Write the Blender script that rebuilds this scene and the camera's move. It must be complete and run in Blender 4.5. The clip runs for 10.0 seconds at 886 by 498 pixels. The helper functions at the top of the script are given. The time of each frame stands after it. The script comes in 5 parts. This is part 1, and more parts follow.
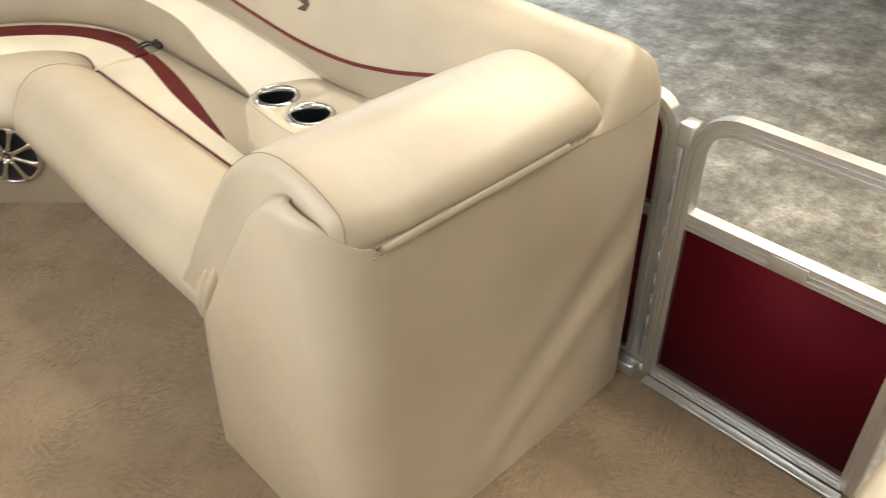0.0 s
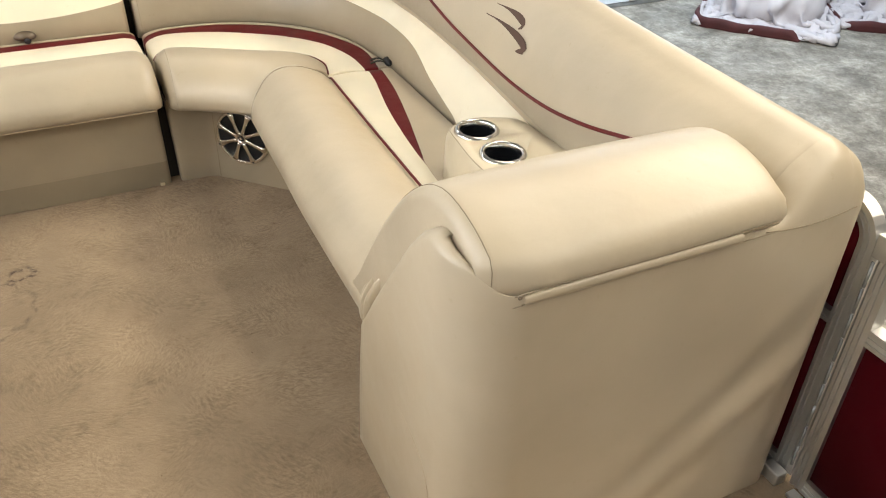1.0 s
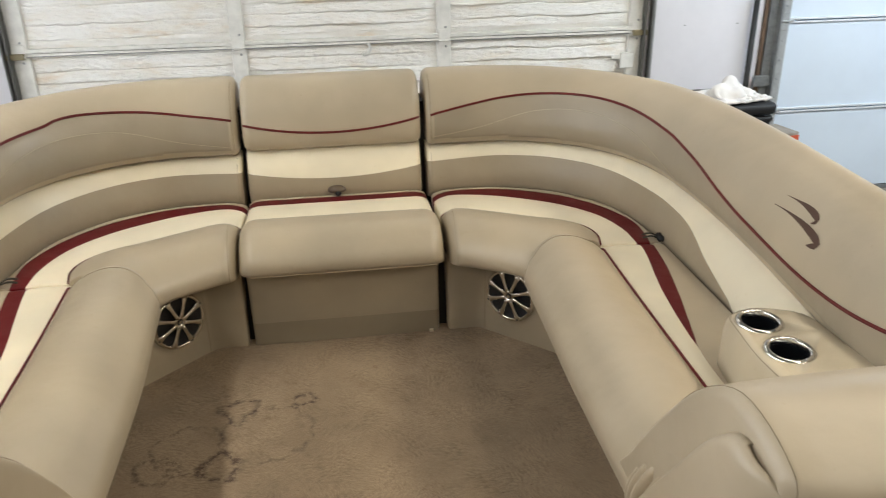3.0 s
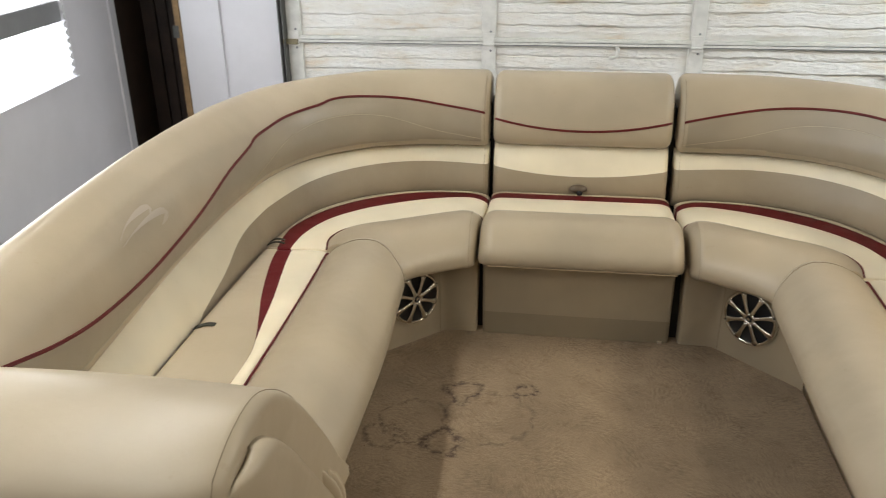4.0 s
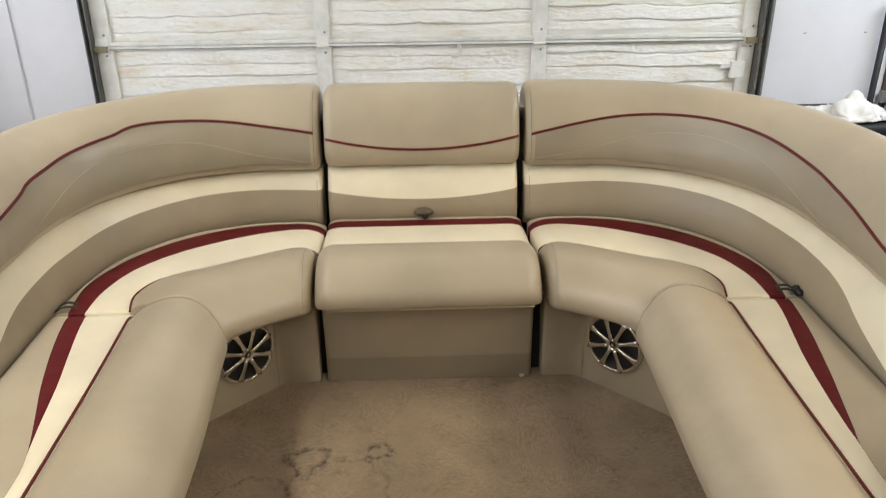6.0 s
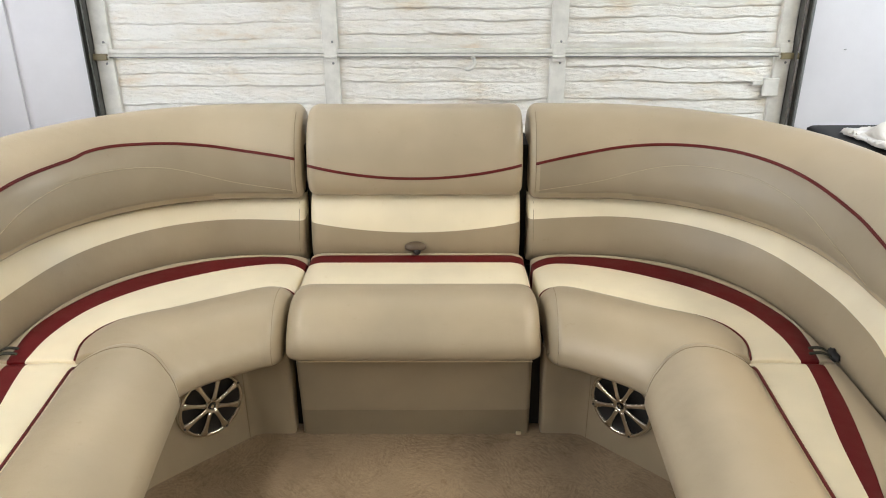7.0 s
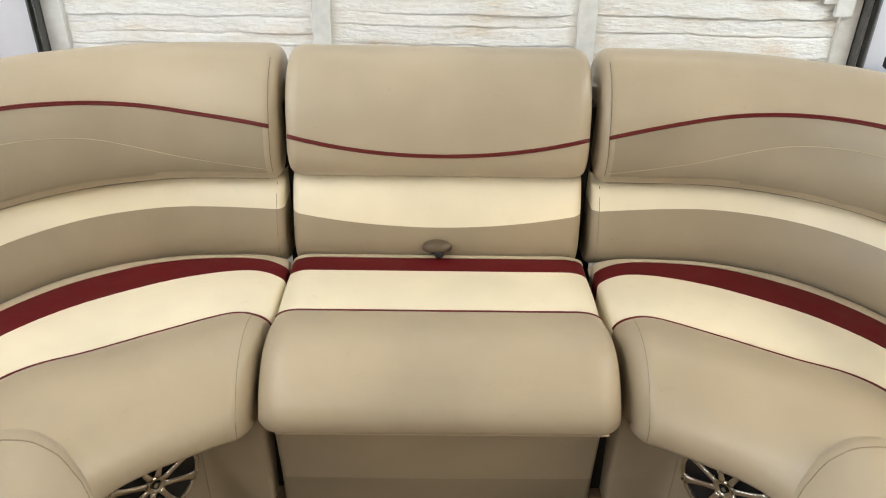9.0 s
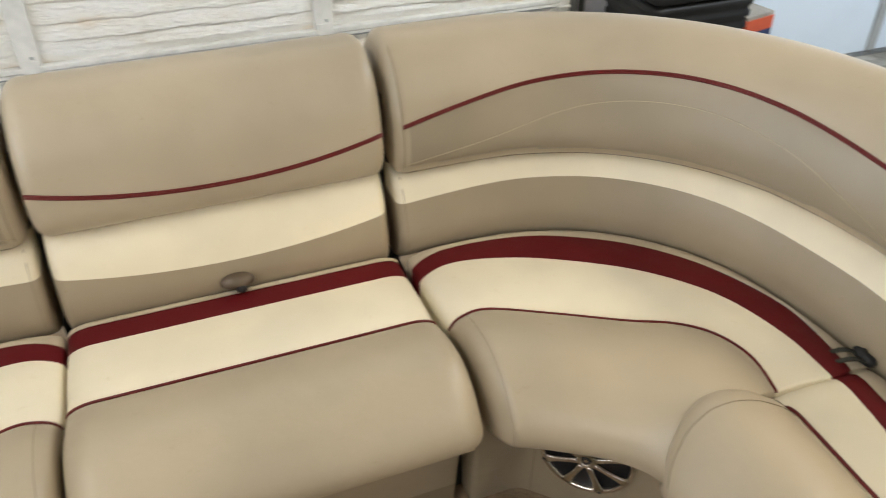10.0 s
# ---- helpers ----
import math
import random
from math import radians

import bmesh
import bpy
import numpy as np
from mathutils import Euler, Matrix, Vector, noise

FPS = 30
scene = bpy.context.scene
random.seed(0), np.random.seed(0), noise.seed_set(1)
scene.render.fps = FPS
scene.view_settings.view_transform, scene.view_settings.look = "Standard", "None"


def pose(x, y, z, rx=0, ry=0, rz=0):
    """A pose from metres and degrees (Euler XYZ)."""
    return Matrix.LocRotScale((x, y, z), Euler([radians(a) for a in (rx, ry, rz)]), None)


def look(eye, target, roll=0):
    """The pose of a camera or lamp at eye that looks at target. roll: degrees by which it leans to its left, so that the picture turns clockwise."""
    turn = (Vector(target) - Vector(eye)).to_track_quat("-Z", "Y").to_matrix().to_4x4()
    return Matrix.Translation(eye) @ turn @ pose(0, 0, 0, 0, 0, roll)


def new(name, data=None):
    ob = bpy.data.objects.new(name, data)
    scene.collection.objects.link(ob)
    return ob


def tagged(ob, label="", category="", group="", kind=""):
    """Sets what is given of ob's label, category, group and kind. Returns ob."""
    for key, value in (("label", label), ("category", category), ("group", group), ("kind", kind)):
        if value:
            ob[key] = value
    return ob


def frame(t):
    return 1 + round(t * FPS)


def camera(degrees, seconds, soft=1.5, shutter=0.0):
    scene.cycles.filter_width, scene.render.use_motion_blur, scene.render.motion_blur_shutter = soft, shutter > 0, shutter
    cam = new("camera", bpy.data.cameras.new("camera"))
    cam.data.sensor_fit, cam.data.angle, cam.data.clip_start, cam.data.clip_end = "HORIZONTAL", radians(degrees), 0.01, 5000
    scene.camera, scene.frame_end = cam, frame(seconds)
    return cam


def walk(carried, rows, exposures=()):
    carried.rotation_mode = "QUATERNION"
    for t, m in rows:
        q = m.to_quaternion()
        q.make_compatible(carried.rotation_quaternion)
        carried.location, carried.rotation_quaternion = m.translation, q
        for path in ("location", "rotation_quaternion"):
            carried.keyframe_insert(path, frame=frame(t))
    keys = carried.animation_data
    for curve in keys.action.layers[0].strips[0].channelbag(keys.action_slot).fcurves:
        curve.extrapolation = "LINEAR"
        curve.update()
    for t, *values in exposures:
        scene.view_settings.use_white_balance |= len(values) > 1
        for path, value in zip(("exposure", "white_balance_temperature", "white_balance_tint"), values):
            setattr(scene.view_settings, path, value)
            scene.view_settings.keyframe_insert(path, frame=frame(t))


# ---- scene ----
cam = camera(58.2, 10.0, 1.0, 0.2)
PATH = [
    (0, (0.088, -2.423, 1.312), (1.188, -1.255, 0.117), -0.8),
    (0.5, (0.109, -2.442, 1.334), (0.941, -1.074, 0.136), 1.6),
    (1, (0.126, -2.471, 1.354), (0.854, -0.994, 0.219), 1.6),
    (1.5, (0.133, -2.488, 1.381), (0.823, -0.922, 0.346), 0.6),
    (2, (0.109, -2.475, 1.411), (0.746, -0.828, 0.471), -0.3),
    (2.5, (0.077, -2.46, 1.419), (0.559, -0.725, 0.55), -0.9),
    (3, (0.018, -2.464, 1.435), (0.257, -0.656, 0.616), -1.0),
    (3.2, (0.009, -2.468, 1.432), (0.128, -0.641, 0.628), -1.0),
    (4.3, (-0.102, -2.505, 1.421), (-0.505, -0.726, 0.601), -0.5),
    (4.5, (-0.103, -2.518, 1.402), (-0.563, -0.764, 0.559), -0.6),
    (5, (-0.071, -2.467, 1.384), (-0.496, -0.767, 0.42), -1.0),
    (5.5, (-0.058, -2.315, 1.388), (-0.183, -0.565, 0.428), -0.1),
    (6, (-0.025, -2.139, 1.436), (0.038, -0.323, 0.603), -0.5),
    (6.2, (-0.012, -2.081, 1.439), (0.067, -0.247, 0.646), -0.9),
    (7.3, (0.104, -1.763, 1.419), (0.06, 0.042, 0.559), -0.3),
    (7.5, (0.077, -1.68, 1.414), (0.021, 0.109, 0.521), -0.6),
    (8, (-0.017, -1.465, 1.438), (-0.047, 0.275, 0.452), -0.8),
    (8.5, (0.001, -1.299, 1.402), (0.004, 0.407, 0.357), 0.7),
    (9, (-0.016, -1.166, 1.357), (0.014, 0.539, 0.312), 1.2),
    (9.5, (-0.057, -1.01, 1.365), (0.068, 0.661, 0.273), -1.4),
    (10, (-0.069, -0.932, 1.415), (0.514, 0.567, 0.226), 0.4),
]
EXPOSURES = [(0, -0.08), (1, -0.17), (1.8, -0.50), (2.5, -0.74), (3.2, -0.87), (4.5, -0.97), (5, -1.03), (5.5, -1.01), (6, -0.81), (7.5, -0.71), (8.5, -0.63), (9.1, -0.59), (9.5, -0.69), (10, -0.77)]
walk(cam, [(t, look(eye, target, roll)) for t, eye, target, roll in PATH], EXPOSURES)

# ---- world and light ----
GROUND = -0.664          # the garage floor under the boat
WALL_Y = 2.68            # inner face of the front wall
CEIL = 2.55
world = bpy.data.worlds.new("world")
scene.world = world
world.use_nodes = True
wt = world.node_tree
sky = wt.nodes.new("ShaderNodeTexSky")
sky.sky_type, sky.sun_disc, sky.sun_elevation, sky.sun_rotation = "NISHITA", False, radians(40), radians(250)
wt.links.new(sky.outputs["Color"], wt.nodes["Background"].inputs["Color"])
wt.nodes["Background"].inputs["Strength"].default_value = 0.1
scene.view_settings.exposure = 0.0


def area_lamp(name, pos, target, sx, sy, watts, colour):
    lamp = bpy.data.lights.new(name, "AREA")
    lamp.shape, lamp.size, lamp.size_y, lamp.energy, lamp.color = "RECTANGLE", sx, sy, watts, colour
    ob = new(name, lamp)
    ob.matrix_world = look(pos, target)
    return ob


# rows of ceiling tubes over the bays on both sides of the boat, an added fill lamp, and daylight at the window
for lx, ly, wide, w, tint in [(-1.42, -0.75, 0.12, 60, (1.0, 0.97, 0.90)), (-1.42, -3.3, 0.12, 58, (1.0, 0.97, 0.90)), (1.66, -1.0, 0.30, 31, (1.0, 0.915, 0.77)), (1.66, -3.5, 0.12, 38, (1.0, 0.93, 0.78))]:
    area_lamp("ceiling_tubes_and_fill", (lx, ly, CEIL - 0.06), (lx, ly + 0.001, 0), wide, 2.4, w, tint)
for lx in (2.7, 2.95):
    area_lamp("ceiling_tubes_and_fill", (lx, -1.55, CEIL - 0.06), (lx, -1.549, 0), 0.05, 3.6, 75, (1.0, 0.882, 0.69))
area_lamp("ceiling_tubes_and_fill", (0.2, 1.5, CEIL - 0.06), (0.2, 1.501, 0), 2.4, 0.3, 15, (1.0, 0.96, 0.89))
# added fill with no known fixture, tilted to brighten the smooth white door
area_lamp("ceiling_tubes_and_fill", (4.5, 0.9, CEIL - 0.1), (4.0, 2.68, 0.75), 3.4, 0.2, 202, (0.80, 0.91, 1.0))
area_lamp("window_daylight", (-2.79, -0.154, 1.1), (-1.8, -0.016, 1.1), 4.22, 1.28, 48, (0.9, 0.95, 1.0))


# ---- materials ----
def material(name, colour, rough=0.5, metal=0.0, **more):
    m = bpy.data.materials.new(name)
    m.use_nodes = True
    b = m.node_tree.nodes["Principled BSDF"]
    b.inputs["Base Color"].default_value = (*colour, 1)
    b.inputs["Roughness"].default_value = rough
    b.inputs["Metallic"].default_value = metal
    for key, value in more.items():
        b.inputs[key.replace("_", " ")].default_value = value
    return m


def node(m, kind, **values):
    n = m.node_tree.nodes.new(kind)
    for key, value in values.items():
        n.inputs[key.replace("_", " ")].default_value = value
    return n


def link(m, a, b):
    m.node_tree.links.new(a, b)


def coords(m):
    return m.node_tree.nodes.new("ShaderNodeTexCoord").outputs["Object"]


def noise_tex(m, scale, detail=3.0, rough=0.5, stretch=None):
    n = node(m, "ShaderNodeTexNoise", Scale=scale, Detail=detail, Roughness=rough)
    src = coords(m)
    if stretch:
        mp = m.node_tree.nodes.new("ShaderNodeMapping")
        mp.inputs["Scale"].default_value = stretch
        link(m, src, mp.inputs["Vector"])
        src = mp.outputs["Vector"]
    link(m, src, n.inputs["Vector"])
    return n.outputs["Fac"]


def ramp(m, fac, stops):
    r = m.node_tree.nodes.new("ShaderNodeValToRGB")
    while len(r.color_ramp.elements) < len(stops):
        r.color_ramp.elements.new(0.5)
    for e, (pos, c) in zip(r.color_ramp.elements, stops):
        e.position, e.color = pos, (*c, 1)
    link(m, fac, r.inputs["Fac"])
    return r.outputs["Color"]


def mix(m, fac, a, b, kind="MIX"):
    n = m.node_tree.nodes.new("ShaderNodeMix")
    n.data_type, n.blend_type = "RGBA", kind
    for socket, value in ((n.inputs[0], fac), (n.inputs[6], a), (n.inputs[7], b)):
        if isinstance(value, (int, float)):
            socket.default_value = value
        elif isinstance(value, tuple):
            socket.default_value = (*value, 1)
        else:
            link(m, value, socket)
    return n.outputs[2]


def math_node(m, op, a, b=0.0, c=0.0):
    n = m.node_tree.nodes.new("ShaderNodeMath")
    n.operation = op
    for socket, value in zip(n.inputs, (a, b, c)):
        if isinstance(value, (int, float)):
            socket.default_value = value
        else:
            link(m, value, socket)
    return n.outputs[0]


def bump(m, heights):
    """heights: rows of (output, strength, distance), chained."""
    last = None
    for h, s, d in heights:
        n = node(m, "ShaderNodeBump", Strength=s, Distance=d)
        link(m, h, n.inputs["Height"])
        if last:
            link(m, last, n.inputs["Normal"])
        last = n.outputs["Normal"]
    link(m, last, m.node_tree.nodes["Principled BSDF"].inputs["Normal"])


def base_of(m, colour):
    link(m, colour, m.node_tree.nodes["Principled BSDF"].inputs["Base Color"])


def rough_of(m, value):
    link(m, value, m.node_tree.nodes["Principled BSDF"].inputs["Roughness"])


def vinyl(name, colour, rough=0.33):
    m = material(name, colour, rough)
    wide = noise_tex(m, 3.5, 3)
    dark, light = tuple(c * 0.87 for c in colour), tuple(min(1, c * 1.07) for c in colour)
    col = ramp(m, wide, [(0.3, dark), (0.7, light)])
    spot = ramp(m, noise_tex(m, 45, 4, 0.7), [(0.64, (1, 1, 1)), (0.8, (0.9, 0.87, 0.82))])
    yellowed = ramp(m, noise_tex(m, 1.9, 3, 0.6), [(0.42, (1, 1, 1)), (0.70, (1.01, 0.99, 0.95))])
    base_of(m, mix(m, 1.0, mix(m, 1.0, col, yellowed, "MULTIPLY"), spot, "MULTIPLY"))
    grain = node(m, "ShaderNodeTexVoronoi", Scale=850)
    grain.feature = "DISTANCE_TO_EDGE"
    link(m, coords(m), grain.inputs["Vector"])
    bump(m, [(noise_tex(m, 9, 2), 0.25, 0.012), (noise_tex(m, 31, 3, 0.55), 0.16, 0.004), (grain.outputs["Distance"], 0.12, 0.0006)])
    rough_of(m, ramp(m, noise_tex(m, 14, 3), [(0.3, (rough - 0.05,) * 3), (0.75, (rough + 0.08,) * 3)]))
    return m


TAN = vinyl("tan_vinyl", (0.468, 0.40, 0.296))
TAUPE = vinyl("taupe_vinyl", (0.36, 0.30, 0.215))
CREAM = vinyl("cream_vinyl", (0.87, 0.80, 0.63))
FACE = vinyl("grey_tan_vinyl", (0.345, 0.295, 0.222))
# tan vinyl darkened for the shade on the seat bases
SHADED_BASE = vinyl("shaded_base_vinyl", (0.385, 0.33, 0.245))
# base vinyl darkened again: the shade at the toe is put into this colour
SHADED_KICK = vinyl("shaded_kick_vinyl", (0.285, 0.241, 0.175))
POD = vinyl("pale_tan_vinyl", (0.60, 0.525, 0.39))
WINE = vinyl("wine_vinyl", (0.115, 0.006, 0.009), 0.5)
WINE.node_tree.nodes["Principled BSDF"].inputs["Specular IOR Level"].default_value = 0.25
PIPING = material("wine_piping", (0.12, 0.006, 0.006), 0.48)
STITCH = material("tan_stitching", (0.50, 0.42, 0.30), 0.8)
THREAD = material("pale_thread", (0.62, 0.53, 0.38), 0.8)
SEAM = material("dark_seam", (0.26, 0.215, 0.15), 0.9)
BLACK = material("flat_black", (0.012, 0.012, 0.013), 0.6)
WELL = material("cup_well", (0.006, 0.007, 0.009), 0.3)
CHROME = material("chrome", (0.70, 0.69, 0.66), 0.14, 1.0)
SATIN = material("satin_chrome", (0.80, 0.78, 0.73), 0.2, 1.0)
CONE = material("speaker_cone", (0.012, 0.012, 0.014), 0.5)
LOGO_DARK = material("dark_brown_print", (0.095, 0.058, 0.044), 0.6)
LOGO_DARK.node_tree.nodes["Principled BSDF"].inputs["Specular IOR Level"].default_value = 0.2
LOGO_PALE = material("worn_pale_print", (0.50, 0.44, 0.36), 0.28)
HANDLE = material("bronze_plastic", (0.12, 0.09, 0.062), 0.35, 0.2)
STRAP = material("black_webbing", (0.03, 0.03, 0.022), 0.8)


def aluminium():
    m = material("anodised_aluminium", (0.60, 0.60, 0.59), 0.3, 0.9)
    rough_of(m, ramp(m, noise_tex(m, 12, 3), [(0.3, (0.30,) * 3), (0.7, (0.38,) * 3)]))
    return m


def combed(m, patch, along, across, seed):
    """Streaks of pile brushed a different way in each ragged patch."""
    geo = coords(m)
    warp = node(m, "ShaderNodeTexNoise", Scale=patch * 1.6, Detail=3)
    link(m, geo, warp.inputs["Vector"])
    moved = m.node_tree.nodes.new("ShaderNodeVectorMath")
    moved.operation = "MULTIPLY_ADD"
    link(m, warp.outputs["Color"], moved.inputs[0])
    moved.inputs[1].default_value = (0.55 / patch,) * 3
    moved.inputs[2].default_value = (seed, seed * 0.7, 0)
    total = m.node_tree.nodes.new("ShaderNodeVectorMath")
    total.operation = "ADD"
    link(m, geo, total.inputs[0])
    link(m, moved.outputs[0], total.inputs[1])
    cells = node(m, "ShaderNodeTexVoronoi", Scale=patch)
    cells.voronoi_dimensions = "2D"
    link(m, total.outputs[0], cells.inputs["Vector"])
    turn = m.node_tree.nodes.new("ShaderNodeVectorRotate")
    turn.rotation_type = "Z_AXIS"
    link(m, geo, turn.inputs["Vector"])
    link(m, math_node(m, "MULTIPLY_ADD", cells.outputs["Color"], 3.4, -1.2), turn.inputs["Angle"])
    mp = m.node_tree.nodes.new("ShaderNodeMapping")
    mp.inputs["Scale"].default_value = (along, across, 1)
    link(m, turn.outputs[0], mp.inputs["Vector"])
    n = node(m, "ShaderNodeTexNoise", Scale=1.0, Detail=3, Roughness=0.65)
    link(m, mp.outputs[0], n.inputs["Vector"])
    return n.outputs["Fac"]


def carpet():
    m = material("tan_carpet", (0.45, 0.33, 0.22), 0.95)
    m.node_tree.nodes["Principled BSDF"].inputs["Specular IOR Level"].default_value = 0.08
    m.node_tree.nodes["Principled BSDF"].inputs["Sheen Weight"].default_value = 0.15
    col = ramp(m, noise_tex(m, 2.6, 4, 0.6), [(0.32, (0.255, 0.189, 0.124)), (0.55, (0.33, 0.246, 0.162)), (0.75, (0.395, 0.298, 0.20))])
    grey = ramp(m, noise_tex(m, 6.5, 4, 0.6), [(0.45, (1, 1, 1)), (0.7, (0.86, 0.85, 0.84))])
    col = mix(m, 1.0, col, grey, "MULTIPLY")
    streak = combed(m, 11.0, 55, 190, 1.3)
    streak2 = combed(m, 6.0, 45, 130, 7.9)
    shown = ramp(m, noise_tex(m, 5.0, 3), [(0.4, (0.25,) * 3), (0.6, (1, 1, 1))])
    shown2 = ramp(m, noise_tex(m, 8.0, 3), [(0.42, (0.15,) * 3), (0.62, (1, 1, 1))])
    for fac, low, high, where in ((streak, 0.82, 1.06, shown), (streak2, 0.74, 1.05, shown2)):
        col = mix(m, where, col, ramp(m, fac, [(0.34, (low, low * 0.985, low * 0.97)), (0.60, (high,) * 3)]), "MULTIPLY")
    fine = ramp(m, noise_tex(m, 420, 2, 0.7), [(0.3, (0.84,) * 3), (0.7, (1.10,) * 3)])
    col = mix(m, 1.0, col, fine, "MULTIPLY")
    blot = ramp(m, noise_tex(m, 13, 5, 0.78), [(0.58, (1, 1, 1)), (0.74, (0.68, 0.60, 0.52))])
    col = mix(m, 0.8, col, blot, "MULTIPLY")
    # dried ring stains with a broken edge
    geo = coords(m)
    warp = node(m, "ShaderNodeTexNoise", Scale=16, Detail=4)
    link(m, geo, warp.inputs["Vector"])
    broken = ramp(m, noise_tex(m, 46, 4, 0.8), [(0.42, (0, 0, 0)), (0.56, (1, 1, 1))])
    for cx, cy, rad, wid, deep in [(-0.375, -0.645, 0.05, 0.022, 0.95), (-0.25, -0.51, 0.13, 0.010, 0.5), (-0.150, -0.35, 0.03, 0.014, 1.0), (-0.34, -0.385, 0.05, 0.015, 0.9), (-0.55, -0.63, 0.055, 0.016, 0.8), (-0.47, -0.55, 0.10, 0.012, 0.6)]:
        away = m.node_tree.nodes.new("ShaderNodeVectorMath")
        away.operation = "SUBTRACT"
        link(m, geo, away.inputs[0])
        away.inputs[1].default_value = (cx, cy, 0)
        ln = m.node_tree.nodes.new("ShaderNodeVectorMath")
        ln.operation = "LENGTH"
        link(m, away.outputs[0], ln.inputs[0])
        r = math_node(m, "MULTIPLY_ADD", warp.outputs["Fac"], 0.10, -0.05)
        r = math_node(m, "ADD", ln.outputs["Value"], r)
        off = math_node(m, "ABSOLUTE", math_node(m, "SUBTRACT", r, rad))
        ring = math_node(m, "SUBTRACT", 1.0, math_node(m, "DIVIDE", off, wid))
        ring = math_node(m, "MAXIMUM", ring, 0.0)
        ring = math_node(m, "MULTIPLY", ring, math_node(m, "MULTIPLY", broken, deep))
        col = mix(m, ring, col, (0.07, 0.042, 0.03))
    flecks = ramp(m, noise_tex(m, 62, 3, 0.6), [(0.70, (1, 1, 1)), (0.76, (0.45, 0.38, 0.32))])
    base_of(m, mix(m, 1.0, col, flecks, "MULTIPLY"))
    bump(m, [(streak2, 0.35, 0.005), (streak, 0.3, 0.003), (noise_tex(m, 420, 2), 0.5, 0.002)])
    return m


def concrete():
    m = material("worn_concrete", (0.33, 0.31, 0.27), 0.6)
    col = ramp(m, noise_tex(m, 3.2, 8, 0.72), [(0.32, (0.128, 0.118, 0.103)), (0.5, (0.245, 0.232, 0.21)), (0.66, (0.44, 0.42, 0.387))])
    spots = ramp(m, noise_tex(m, 16, 6, 0.8), [(0.40, (0.66, 0.64, 0.6)), (0.6, (1.12, 1.12, 1.1))])
    col = mix(m, 1.0, col, spots, "MULTIPLY")
    grit = ramp(m, noise_tex(m, 85, 4, 0.7), [(0.38, (0.72, 0.70, 0.67)), (0.62, (1.18, 1.18, 1.17))])
    col = mix(m, 0.8, col, grit, "MULTIPLY")
    # pale chips and a few rust specks
    chips = ramp(m, noise_tex(m, 34, 3, 0.6), [(0.68, (0, 0, 0)), (0.72, (1, 1, 1))])
    col = mix(m, math_node(m, "MULTIPLY", chips, 0.6), col, (0.50, 0.48, 0.44))
    rust = ramp(m, noise_tex(m, 9, 3, 0.6), [(0.735, (0, 0, 0)), (0.76, (1, 1, 1))])
    base_of(m, mix(m, math_node(m, "MULTIPLY", rust, 0.7), col, (0.20, 0.085, 0.045)))
    rough_of(m, ramp(m, noise_tex(m, 5, 4), [(0.35, (0.4,) * 3), (0.7, (0.78,) * 3)]))
    bump(m, [(noise_tex(m, 60, 4), 0.3, 0.004)])
    return m


def foam():
    m = material("sprayed_foam", (0.80, 0.77, 0.70), 0.75)
    col = ramp(m, noise_tex(m, 2.6, 5, 0.6, (1, 1, 3)), [(0.28, (0.78, 0.67, 0.54)), (0.42, (0.88, 0.85, 0.79)), (0.58, (0.92, 0.91, 0.88))])
    base_of(m, col)
    bump(m, [(noise_tex(m, 40, 4, 0.6, (0.5, 1, 2.2)), 0.8, 0.014)])
    return m


def painted(name, colour, rough=0.5, dirt=0.12, scale=4):
    m = material(name, colour, rough)
    low = tuple(c * (1 - dirt) for c in colour)
    base_of(m, ramp(m, noise_tex(m, scale, 6, 0.65), [(0.35, low), (0.62, colour)]))
    bump(m, [(noise_tex(m, 90, 3), 0.15, 0.003)])
    return m


ALU = aluminium()
CARPET = carpet()
CONCRETE = concrete()
FOAM = foam()
RED_PANEL = material("wine_red_sheet", (0.064, 0.0026, 0.006), 0.62, 0.0, Specular_IOR_Level=0.06)
WALL_PAINT = painted("white_wall_paint", (0.78, 0.77, 0.815), 0.6, 0.06, 2)
DOOR_WHITE = painted("white_door_skin", (0.72, 0.81, 0.92), 0.42, 0.05, 2)
STILE_WHITE = painted("scuffed_white_steel", (0.83, 0.82, 0.78), 0.5, 0.16, 12)
GALV = painted("galvanised_steel", (0.34, 0.355, 0.36), 0.42, 0.25, 22)
PALE_STEEL = painted("pale_painted_steel", (0.74, 0.78, 0.82), 0.45, 0.12, 14)
BRIGHT_GALV = painted("bright_galvanised_steel", (0.42, 0.435, 0.44), 0.4, 0.2, 22)
GALV.node_tree.nodes["Principled BSDF"].inputs["Metallic"].default_value = 0.6
DARK_TRACK = painted("dark_track", (0.11, 0.11, 0.10), 0.5, 0.4, 20)
DARK_WOOD = painted("dark_brown_board", (0.03, 0.016, 0.01), 0.6, 0.5, 9)
RAW_WOOD = painted("raw_timber", (0.33, 0.21, 0.10), 0.7, 0.35, 14)
RUST_WOOD = painted("brown_jamb", (0.16, 0.10, 0.065), 0.7, 0.4, 14)
# the ceiling is out of view; its dark tone cuts bounced light
CEILING = painted("unseen_ceiling", (0.20, 0.195, 0.18), 0.8, 0.08, 3)
CLOTH = painted("grey_cover_cloth", (0.47, 0.45, 0.48), 0.7, 0.10, 6)
CLOTH_RED = painted("maroon_cover_cloth", (0.06, 0.009, 0.010), 0.8, 0.3, 8)
